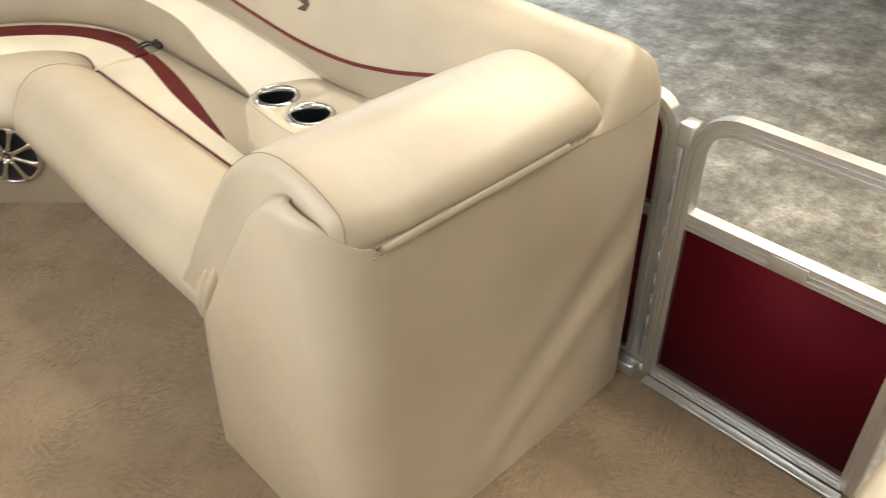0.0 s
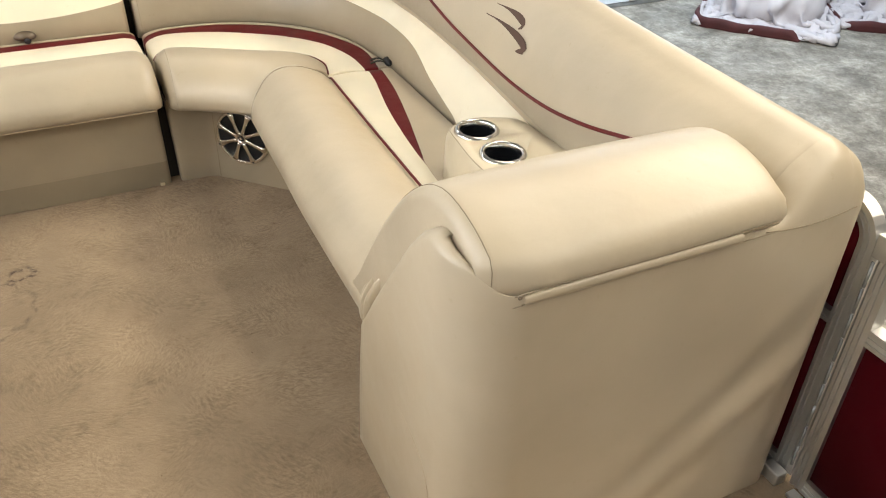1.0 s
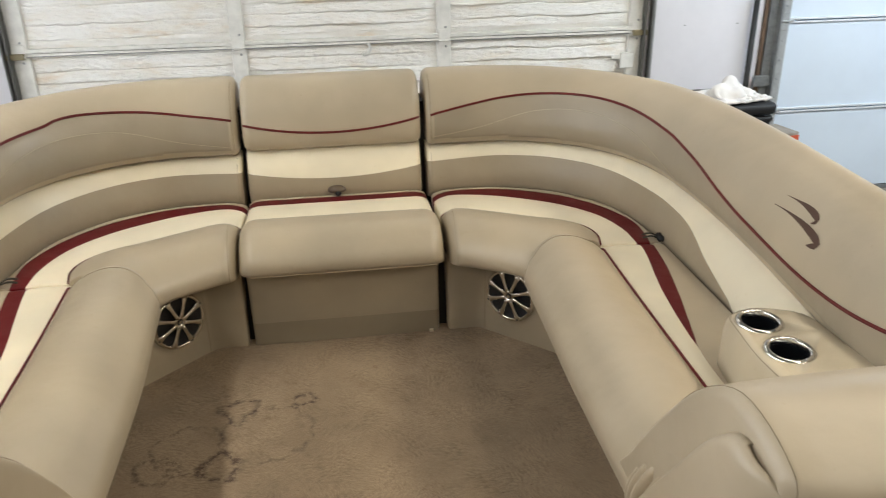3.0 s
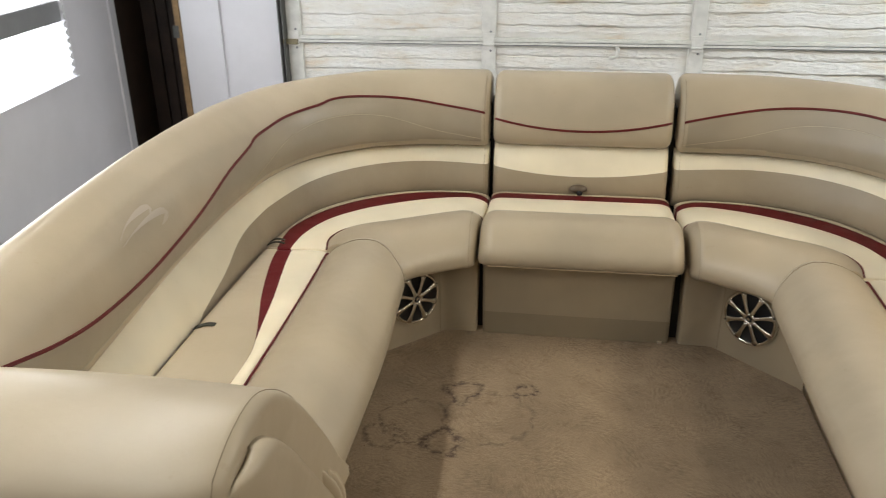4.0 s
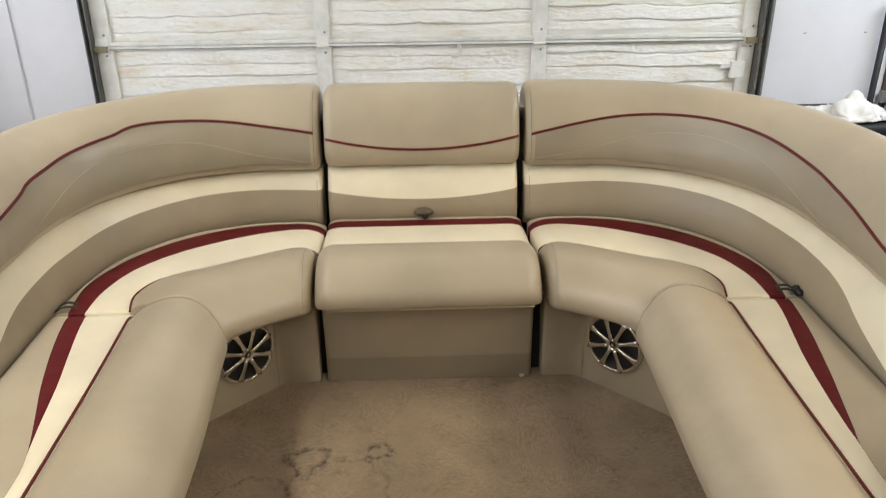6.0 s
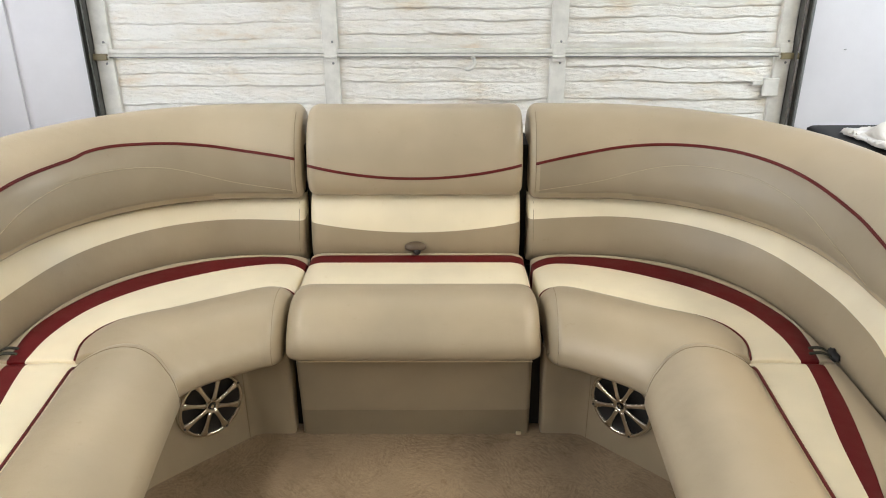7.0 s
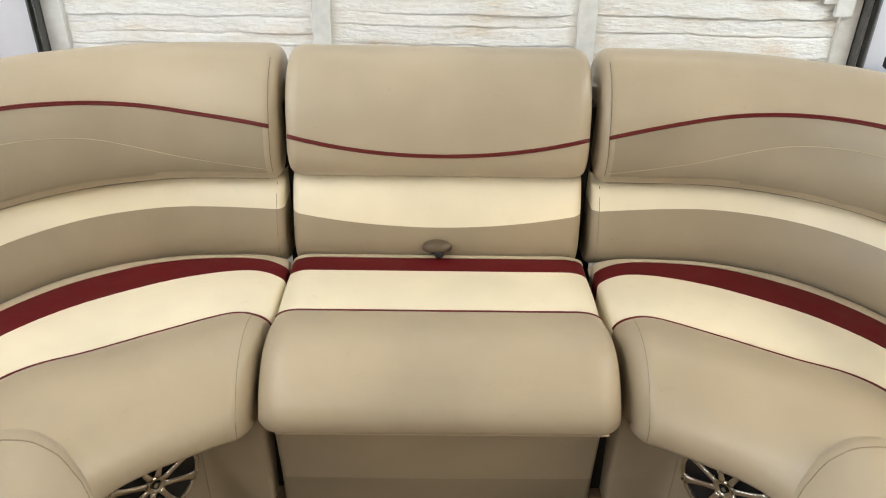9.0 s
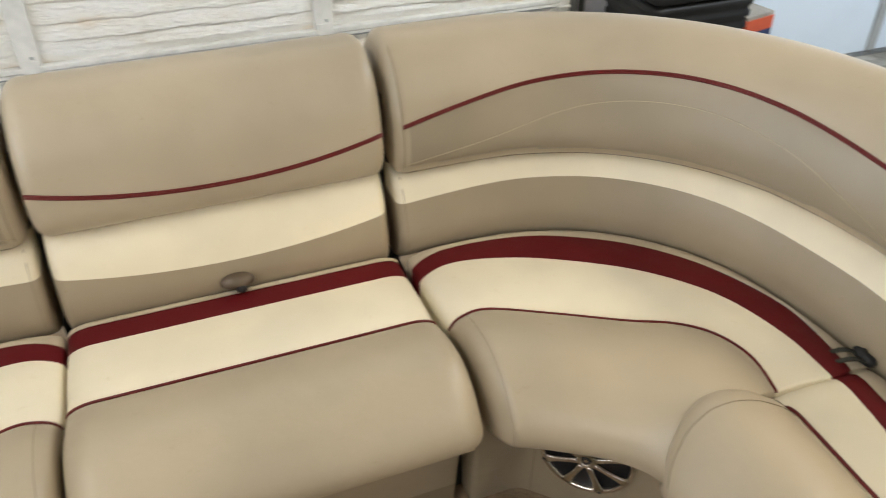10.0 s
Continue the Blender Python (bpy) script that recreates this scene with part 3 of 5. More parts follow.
# ---- the middle bow seat ----
def bow_seat():
    unit = thing("bow_seat", "tan and cream vinyl boat seat in the middle of the bow", "seat", (MX, 0.2, 0))
    plan = [(-0.334, 0.368), (-0.1, 0.368), (0.1, 0.368), (0.310, 0.368)]
    back = Back(plan, 1, False)
    upper_pad(back, unit, 0.0, back.length, 0.030)
    dip = lambda s: 0.648 + 0.040 * ((s / back.length - 0.5) * 2) ** 2
    edge = lambda s: 0.476 + 0.030 * ((s / back.length - 0.5) * 2) ** 2
    lower_pad(back, unit, 0.003, back.length - 0.003, edge)
    along_face(back, dip, 0.006, back.length - 0.006, 0.0035, "piping", PIPING, unit, 0.0012)
    lines = [[(-0.334, 0.353), (0.318, 0.353)], [(-0.334, 0.340), (0.318, 0.340)], [(-0.334, 0.285), (0.318, 0.285)], [(-0.336, 0.134), (0.322, 0.134)], [(-0.340, -0.128), (0.331, -0.128)]]
    seat_skin((1, lines), unit, 36, 0.006, 0.05, None, 1.1, None, (0.003, 0.0028))
    low = [(-0.327, 0.36), (-0.329, 0.012), (-0.326, 0.003), (-0.318, 0.0), (0.0, -0.002), (0.306, 0.0), (0.314, 0.003), (0.318, 0.012), (0.316, 0.36)]
    high = [(-0.328, 0.36), (-0.326, -0.034), (-0.323, -0.043), (-0.313, -0.048), (0.0, -0.050), (0.299, -0.048), (0.309, -0.043), (0.312, -0.034), (0.314, 0.36)]
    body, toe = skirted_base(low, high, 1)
    # the dark band at the foot is shade, carried by the colour
    part("kick_strip", loft(toe), SHADED_KICK, unit, "toe kick of the seat base, shade put into its colour")
    part("base", loft(body), SHADED_BASE, unit, "tan vinyl seat base")
    welt = [(MX + x, -0.1085, 0.3135) for x in np.linspace(-0.304, 0.304, 20)]
    part("welt", tube(welt, 0.0022, 6), THREAD, unit, "pale welt under the cushion")
    # oval pull handle in the lower panel
    pull = bmesh.new()
    bmesh.ops.create_uvsphere(pull, u_segments=24, v_segments=12, radius=1.0)
    c = Vector(back.face(back.length / 2, 0.432, 0.006, LOWER))
    for v in pull.verts:
        x, y, z = v.co
        dent = 0.010 * max(0.0, 1 - (x * x / 0.16 + (z + 0.45) ** 2 / 0.06)) if y < 0 else 0
        v.co = c + Vector((0.034 * x, 0.02 * y + dent, 0.018 * z * (1.0 if z > 0 else 0.75)))
    hold = part("pull_handle", pull, HANDLE, unit, "bronze brown oval pull handle")
    # a black ball stands in for the shade inside the finger hole
    eye = bmesh.new()
    bmesh.ops.create_uvsphere(eye, u_segments=12, v_segments=8, radius=0.0115)
    bmesh.ops.translate(eye, verts=eye.verts, vec=c + Vector((0.005, -0.0125, -0.0085)))
    part("finger_hole_dark", eye, BLACK, hold)
    tagbm = box((MX + 0.280, -0.010, 0.003), (MX + 0.295, -0.001, 0.013), 0.003)
    part("corner_tag", tagbm, THREAD, unit)
    return unit


bow_seat()

# ---- corner seats, side benches ----
C_CREASE = [(0.340, 0.372), (0.50, 0.370), (0.62, 0.354), (0.76, 0.298), (0.88, 0.198), (0.963, 0.066), (1.004, -0.10), (1.016, -0.247)]
C_RED_B = [(0.340, 0.330), (0.41, 0.346), (0.50, 0.347), (0.60, 0.332), (0.69, 0.297), (0.80, 0.228), (0.888, 0.137), (0.945, 0.04), (0.980, -0.06), (0.985, -0.14), (0.974, -0.247)]
C_RED_F = [(0.340, 0.285), (0.40, 0.298), (0.457, 0.296), (0.53, 0.277), (0.605, 0.246), (0.70, 0.192), (0.775, 0.138), (0.845, 0.066), (0.895, -0.015), (0.928, -0.133), (0.932, -0.247)]
C_PIPE = [(0.345, 0.120), (0.375, 0.127), (0.43, 0.126), (0.54, 0.070), (0.66, 0.003), (0.74, -0.035), (0.79, -0.078), (0.815, -0.13), (0.820, -0.18), (0.806, -0.247)]
C_FRONT = [(0.350, -0.138), (0.388, -0.152), (0.44, -0.182), (0.50, -0.222), (0.546, -0.270), (0.575, -0.335)]
B_CREASE = [(1.016, -0.249), (1.018, -0.7), (1.012, -1.36)]
B_RED_B = {1: [(0.972, -0.249), (0.958, -0.37), (0.942, -0.47), (0.905, -0.64), (0.890, -0.70), (0.858, -0.83), (0.843, -0.89), (0.835, -1.0), (0.83, -1.36)], -1: [(0.964, -0.249), (0.951, -0.35), (0.927, -0.47), (0.894, -0.60), (0.863, -0.70), (0.83, -0.81), (0.814, -0.88), (0.812, -1.0), (0.812, -1.36)]}
B_RED_F = {1: [(0.930, -0.249), (0.918, -0.35), (0.898, -0.45), (0.877, -0.56), (0.858, -0.70), (0.846, -0.82), (0.842, -0.89), (0.834, -1.0), (0.829, -1.36)], -1: [(0.915, -0.249), (0.903, -0.35), (0.882, -0.47), (0.858, -0.60), (0.838, -0.74), (0.82, -0.85), (0.813, -0.89), (0.811, -1.0), (0.811, -1.36)]}
B_PIPE = {1: [(0.797, -0.249), (0.786, -0.7), (0.776, -1.36)], -1: [(0.790, -0.249), (0.775, -0.7), (0.766, -1.36)]}
B_FRONT = {1: [(0.541, -0.249), (0.531, -0.65), (0.523, -0.9), (0.522, -1.36)], -1: [(0.540, -0.249), (0.526, -0.5), (0.507, -0.8), (0.504, -1.36)]}
B_NOSE = [(0, -0.030), (0.12, -0.010), (0.28, 0.008), (0.45, 0.019), (0.62, 0.022), (0.78, 0.015), (0.92, -0.010), (1.0, -0.042)]


def inward(pts, d):
    """Plan points shifted towards the middle of the well."""
    out = []
    for x, y in pts:
        v = Vector((0.36 - x, -0.62 - y)).normalized() * d
        out.append((x + v.x, y + v.y))
    return out


def base_prism(pts, side, top, bevel=0.006):
    return prism([(MX + side * x, y) for x, y in pts], 0.0, top, bevel)


def corner_seat(side):
    unit = thing("corner_seat", "curved tan and cream vinyl corner seat, wine stripe", "seat", (MX + side * 0.7, 0.0, 0), "bow corner seats")
    rows = seat_skin((side, [inward(C_CREASE, 0.016), inward(C_RED_B, 0.006), inward(C_RED_F, 0.010), C_PIPE, C_FRONT]), unit, 60, 0.0, 0.025, (0.055, 0.006), 1.15, None, (0.002, 0.0028))
    rim = [tuple(Vector(p) + Vector((0, -0.0003, 0.0004))) for p in rows["bolster"][7][1:27]]
    part("end_seam", tube(rim, 0.0005, 5), SEAM, unit)
    low = [(0.352, 0.33), (0.351, 0.010), (0.354, 0.003), (0.362, 0.0), (0.40, 0.0), (0.44, 0.0), (0.463, -0.006), (0.478, -0.018), (0.56, -0.0975), (0.645, -0.180), (0.690, -0.225), (0.70, -0.245)]
    high = [(0.343, 0.33), (0.342, -0.030), (0.345, -0.038), (0.353, -0.042), (0.397, -0.041), (0.438, -0.035), (0.462, -0.027), (0.478, -0.024), (0.56, -0.0985), (0.645, -0.180), (0.690, -0.225), (0.70, -0.245)]
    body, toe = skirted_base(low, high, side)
    part("base", loft(body), SHADED_BASE, unit, "tan vinyl corner base", True, True)
    part("kick_strip", loft(toe), SHADED_BASE, unit, "", True, True)
    seam = [(MX + side * 0.4775, -0.0195 - 0.006 * z / 0.3, z) for z in np.linspace(0.004, 0.30, 8)]
    part("base_seam", tube(seam, 0.0007, 5), SEAM, unit)
    return unit


def bench_seat(side):
    unit = thing("side_bench", "long tan vinyl bench with a tapering wine stripe", "bench", (MX + side * 0.8, -0.8, 0), "side benches")
    rows = seat_skin((side, [[(x - 0.016, y) for x, y in B_CREASE], B_RED_B[side], B_RED_F[side], B_PIPE[side], B_FRONT[side]]), unit, 60, 0.004, 0.03, (0.045, 0.03), 1.5, B_NOSE)
    rim = [tuple(Vector(p) + Vector((0, 0.0003, 0.0006))) for p in rows["bolster"][9][1:28]]
    part("end_seam", tube(rim, 0.0008, 5), SEAM, unit)
    part("base", base_prism([(0.70, -0.247), (0.70, -1.40), (0.98, -1.40), (0.98, -0.247)], side, 0.308), SHADED_BASE, unit)
    return unit


for side in (1, -1):
    corner_seat(side)
    bench_seat(side)

# ---- the bench ends with their rolled backs ----
ROLL = [(-1.20, 0.33), (-1.255, 0.42), (-1.31, 0.505), (-1.375, 0.597), (-1.45, 0.69), (-1.53, 0.757), (-1.60, 0.787), (-1.675, 0.783), (-1.736, 0.760), (-1.766, 0.732), (-1.769, 0.713), (-1.757, 0.694), (-1.62, 0.63), (-1.42, 0.40)]


def bench_end(side):
    unit = thing("bench_end", "high tan vinyl bench end with rolled top", "bench end", (MX + side * 0.8, -1.6, 0), "bench ends")
    off = -0.045 if side < 0 else 0.0
    X = lambda x: MX + side * x
    # rolled pad
    ring = catmull(ROLL, 60, True)
    mid = np.array([-1.55, 0.62])
    cols = []
    x0, x1, r = 0.529 + off, 1.055 + 1.3 * off, 0.024
    e = [0, 0.02, 0.08, 0.2, 0.4, 0.7]
    for x in [x0 + r * q for q in e] + list(np.linspace(x0 + r, x1 - r, 14)) + [x1 - r * q for q in e[::-1]]:
        q = min(x - x0, x1 - x) / r
        k = r * (1 - math.sqrt(max(0.0, 1 - (1 - q) ** 2))) if q < 1 else 0.0
        bulge = 0.006 * math.sin(math.pi * (x - x0) / (x1 - x0))
        col = []
        for y, z in ring:
            way = mid - (y, z)
            n = np.linalg.norm(way)
            pull = 0.35 if y < -1.60 and z < 0.757 else 1.0
            y2, z2 = (y, z) + way / n * (min(k * pull, 0.8 * n) - (bulge if z > 0.6 else 0))
            if x < 0.6 + off:
                y2 = max(y2, -1.664 - math.sqrt(0.01 - (0.6 + off - x) ** 2))
            col.append((X(x), y2, z2))
        cols.append(col)
    part("roll_pad", loft(cols, True, True), TAN, unit, "rolled tan vinyl pad", normals=True)
    last = int(np.argmin(np.hypot(ring[:, 0] + 1.769, ring[:, 1] - 0.715)))
    first = int(np.argmin(np.hypot(ring[:, 0] + 1.375, ring[:, 1] - 0.597)))
    rim = [Vector(p) + (Vector((0, p[1] - mid[0], p[2] - mid[1]))).normalized() * 0.0002 for p in cols[5][first:last + 1]]
    part("pad_seam", tube(rim, 0.0007, 5), SEAM, unit)

    # the outer cover: inner side, rounded corner, aft face, outer corner
    plan = []
    for u in np.linspace(0, 1, 18):
        plan.append((0.500 + off, None, u))
    arc = [(0.600 + off - 0.100 * math.cos(q), -1.665 - 0.100 * math.sin(q)) for q in np.linspace(0, math.pi / 2, 14)][1:]
    aft = [(x, -1.765) for x in np.linspace(0.62 + off, 1.215, 40)]
    turn = [(1.215 + 0.047 * math.sin(q), -1.71 - 0.055 * math.cos(q)) for q in np.linspace(0, math.pi / 2, 8)][1:]
    far = [(1.262, y) for y in (-1.66, -1.60, -1.55)]
    top_in = lambda u: float(np.interp(u, [0, 0.25, 0.5, 0.70, 0.80, 0.88, 0.94, 1.0], [0.362, 0.478, 0.585, 0.672, 0.707, 0.727, 0.735, 0.737]))
    hs = np.linspace(0, 1, 34)
    cols = []
    lips = []

    def column(points, lip, inward):
        p = Vector(points[-1])
        col = list(points)
        for a, up in ((0.004, 0.010), (0.013, 0.018), (0.025, 0.020), (0.036, 0.014), (0.043, 0.0), (0.045, -0.05)):
            col.append((p.x + inward[0] * a * 1.02 * lip, p.y + inward[1] * a * 1.02 * lip, p.z + up * lip))
        cols.append(col)
        lips.append(tuple(p))

    for x, _, u in plan:
        zt = top_in(u)
        col = []
        for h in hs:
            z = zt * h
            front = -1.305 - 0.045 * min(1.0, z / 0.362)
            y = front + (-1.665 - front) * u
            bow = 0.003 * math.sin(math.pi * min(1, z / 0.4)) * (1 - u)
            col.append((X(x - bow), y, z))
        column(col, 1.0, (side, 0.0))
    total = len(arc)
    for k, (x, y) in enumerate(arc):
        u = (k + 1) / total
        v = min(1.0, max(0.0, (u - 0.35) / 0.5))
        zt = 0.737 - 0.037 * (3 * v * v - 2 * v**3)
        wide = Vector((0.62 - x, -1.60 - y)).normalized()
        column([(X(x), y, zt * h) for h in hs], max(0.06, 1.0 - 1.6 * u), (side * wide.x, wide.y))
    def fold(x, z):
        """Slack diagonal folds in the aft face."""
        a = z - (0.245 + 0.70 * (x - 0.95))
        b = z - (0.125 + 0.66 * (x - 0.95))
        fade = min(1.0, max(0.0, (x - 0.68) / 0.25)) * min(1.0, z / 0.05)
        return fade * (0.007 * math.exp(-(a / 0.05) ** 2) - 0.005 * math.exp(-((a + 0.075) / 0.045) ** 2) + 0.005 * math.exp(-((b + 0.02) / 0.05) ** 2)) + 0.004 * math.sin(math.pi * min(1, z / 0.7))

    # over the end of the backrest roll the cover is carried up and rounded in
    back = backs[side]
    roll = [back.shape(back.length, d, z) for d, z in UPPER[3:13]]
    crest = lambda x: float(np.interp(x - 1.012, [d for d, _ in roll], [z for _, z in roll], left=0.70, right=0.70))

    def rounded(points, top, way, reach):
        p = Vector(points[-1])
        col = list(points)
        for q in np.radians((14, 30, 46, 62, 77, 90)):
            col.append((p.x + way[0] * reach * (1 - math.cos(q)), p.y + way[1] * reach * (1 - math.cos(q)), p.z + (top - p.z) * math.sin(q)))
        cols.append(col)
        lips.append(tuple(p))

    for x, y in aft:
        if x < 1.0:
            column([(X(x), y + fold(x, 0.706 * h), 0.706 * h) for h in hs], 0.15, (0, 1))
        else:
            rounded([(X(x), y + fold(x, 0.68 * h), 0.68 * h) for h in hs], max(0.706, crest(x) + 0.003), (0, 1), 0.062)
    for k, (x, y) in enumerate(turn):
        q = (k + 1) / len(turn) * math.pi / 2
        rounded([(X(x), y, 0.68 * h) for h in hs], max(0.70, crest(x - 0.008)), (-side * math.sin(q), math.cos(q)), 0.045)
    for x, y in far:
        rounded([(X(x), y, 0.68 * h) for h in hs], 0.70, (-side, 0), 0.03)
    # folded front edge
    first = [(p[0] + side * 0.05, p[1] - 0.015, p[2]) for p in cols[0]]
    edge = [(p[0] + side * 0.012, p[1] + 0.004, p[2]) for p in cols[0]]
    cols[:0] = [first, edge]
    part("cover", loft(cols), TAN, unit, "smooth tan vinyl cover with soft creases")
    sweep = catmull([(-1.40, 0.300), (-1.496, 0.307), (-1.569, 0.303), (-1.619, 0.283), (-1.655, 0.238), (-1.664, 0.18)], 40)
    part("side_seam", tube([(X(0.4995 + off), y, z) for y, z in sweep], 0.0007, 5), STITCH, unit)
    # pleats gathered at the knee beside the bolster
    knee = bmesh.new()
    for y0, z0, rx, ry, rz, lean in ((-1.305, 0.365, 0.046, 0.017, 0.082, 0.16), (-1.328, 0.385, 0.052, 0.018, 0.092, 0.26), (-1.354, 0.402, 0.054, 0.020, 0.096, 0.36), (-1.385, 0.412, 0.046, 0.026, 0.10, 0.45)):
        lobe = bmesh.new()
        bmesh.ops.create_uvsphere(lobe, u_segments=18, v_segments=14, radius=1)
        for v in lobe.verts:
            v.co = Vector((X(0.559 + off), y0 + 0.006, z0)) + Vector((rx * v.co.x, ry * v.co.y - lean * rz * v.co.z, rz * v.co.z))
        knee = merged(knee, lobe)
    part("front_gusset", knee, TAN, unit, "gathered vinyl pleats")
    # zipped flap along the aft face
    a, b = 0.585 + off, 0.965 + 1.6 * off
    flap = [[(X(x), -1.766 - 0.008 * math.sin(q) ** 0.7, 0.6975 + 0.009 * math.cos(q)) for q in np.linspace(0, math.pi, 7)] for x in np.linspace(a, b, 22)]
    part("zip_flap", loft(flap), TAN, unit)
    for z, rad in ((0.7085, 0.0012), (0.6885, 0.0007)):
        part("zip_seam", tube([(X(x), -1.7685 - (0.002 if z > 0.7 else 0), z) for x in np.linspace(a - 0.015, b + 0.07, 24)], rad, 5), SEAM, unit)
    pull = box((X(0.577 + off) - 0.003, -1.7745, 0.704), (X(0.577 + off) + 0.003, -1.7705, 0.709), 0.0015)
    part("zip_pull", pull, HANDLE, unit)
    arcs = [(X(x), -1.7655 + fold(x, 0.685), 0.690 - 0.010 * math.sin(math.pi * t)) for t, x in zip(np.linspace(0, 1, 16), np.linspace(1.02, 1.215, 16))]
    part("end_seam", tube(arcs, 0.0009, 5), SEAM, unit)
    return unit


for side in (1, -1):
    bench_end(side)


def bore(ob, cutter):
    """Cuts the closed form cutter out of ob's mesh."""
    bmesh.ops.recalc_face_normals(cutter, faces=cutter.faces)
    me = bpy.data.meshes.new("cutter")
    cutter.to_mesh(me)
    cutter.free()
    tool = new("cutter", me)
    tool.location = ob.matrix_basis.translation * 0
    cut = ob.modifiers.new("bore", "BOOLEAN")
    cut.object, cut.operation, cut.solver = tool, "DIFFERENCE", "EXACT"
    bpy.context.view_layer.update()
    done = bpy.data.meshes.new_from_object(ob.evaluated_get(bpy.context.evaluated_depsgraph_get()))
    ob.modifiers.clear()
    ob.data = done
    bpy.data.objects.remove(tool)


# ---- cup holder pod on the bench by the second door ----
def cup_pod():
    unit = thing("cup_holder_pod", "tan moulded pod with two chrome-rimmed cup holders on the bench", "cup holder", (MX + 0.92, -1.09, 0.4))
    outline = catmull([(0.848, -1.02), (0.863, -0.955), (0.925, -0.922), (0.985, -0.935), (1.045, -0.98), (1.05, -1.10), (1.05, -1.35), (0.93, -1.36), (0.845, -1.34), (0.829, -1.18)], 44, True)
    mid = outline.mean(0)
    cols = []
    for z, k in ((0.40, 1.02), (0.45, 1.01), (0.50, 1.0), (0.522, 0.985), (0.535, 0.955), (0.541, 0.91), (0.5425, 0.80)):
        cols.append([(MX + mid[0] + (x - mid[0]) * k, mid[1] + (y - mid[1]) * k, z + (0.010 if z > 0.5 else 0) * ((-1.0 - y) / 0.2)) for x, y in outline])
    pod = part("pod", loft(cols, True, True), POD, unit, "pale tan moulded pod", normals=True)
    rim = [(MX + mid[0] + (x - mid[0]) * 0.94, mid[1] + (y - mid[1]) * 0.94, 0.5375 + 0.010 * ((-1.0 - y) / 0.2)) for x, y in outline]
    part("pod_seam", tube(rim, 0.0008, 5, True), SEAM, unit)
    for x, y, z in ((0.913, -1.015, 0.5435), (0.906, -1.151, 0.5515)):
        m = Matrix.Translation((MX + x, y, z)) @ Matrix.Rotation(radians(2), 4, "X")
        bore(pod, lathe([(0.0002, -0.10), (0.043, -0.10), (0.043, 0.05), (0.0002, 0.05)], m, 40))
        ring = part("cup_rim", lathe([(0.0400, -0.02), (0.0400, 0.003), (0.0418, 0.0055), (0.0445, 0.0065), (0.0490, 0.0055), (0.0525, 0.002), (0.053, -0.004), (0.043, -0.006)], m, 48), CHROME, unit, "polished chrome rim")
        part("cup_well", lathe([(0.0401, -0.006), (0.038, -0.05), (0.034, -0.092), (0.0002, -0.093)], m, 40), WELL, ring, "black cup well")


cup_pod()


# ---- speakers in the corner bases ----
def speaker(side):
    n = Vector((-0.69 * side, -0.722, 0.0)).normalized()
    c = Vector((MX + side * 0.5555, -0.0935, 0.173)) + n * 0.004
    turn = n.to_track_quat("Z", "Y").to_matrix().to_4x4()
    m = Matrix.Translation(c) @ turn
    unit = thing("speaker", "round chrome-spoked marine speaker set in the corner base", "speaker", c, "corner speakers")
    part("outer_ring", lathe([(0.0835, 0.0), (0.0835, 0.010), (0.0865, 0.0125), (0.091, 0.012), (0.095, 0.006), (0.097, -0.004), (0.084, -0.004)], m, 56), SATIN, unit, "satin chrome ring")
    part("cone", lathe([(0.0865, 0.001), (0.08, 0.003), (0.062, -0.001), (0.03, -0.003), (0.0002, -0.002)], m, 40), CONE, unit, "black speaker cone")
    part("hub", lathe([(0.021, 0.004), (0.021, 0.014), (0.0185, 0.0165), (0.013, 0.0165), (0.012, 0.0145), (0.0002, 0.0145)], m, 32), SATIN, unit, "chrome hub with an emblem")
    for sgn in (1, -1):
        bar = [m @ Vector((sgn * (0.008 - 0.012 * abs(t)) , 0.014 * t, 0.0158)) for t in np.linspace(-0.6, 0.6, 7)]
        part("emblem_bar", tube(bar, 0.0014, 5), CONE, unit)
    for k in range(8):
        q = 2 * math.pi * (k + 0.5) / 8
        cols = []
        for t in np.linspace(0, 1, 8):
            rad, half, h = 0.017 + 0.070 * t, 0.0074 - 0.0014 * math.sin(math.pi * t) + 0.0055 * t**4, 0.0145 - 0.0035 * t
            ring = []
            for a, b in ((-1, -0.004), (-0.95, 0.0), (-0.5, 0.0026), (0.5, 0.0026), (0.95, 0.0), (1, -0.004)):
                p = Vector((rad, a * half, h + b))
                ring.append(m @ Matrix.Rotation(q, 4, "Z") @ p)
            cols.append(ring)
        part("spoke", loft(cols, True, True), SATIN, unit, normals=True)
    for k in range(4):
        q = 2 * math.pi * k / 4 + 0.4
        p = m @ Vector((0.0895 * math.cos(q), 0.0895 * math.sin(q), 0.0122))
        part("screw", lathe([(0.0035, -0.002), (0.0035, 0.001), (0.0002, 0.0018)], Matrix.Translation(p) @ turn, 12), CONE, unit)


for side in (1, -1):
    speaker(side)


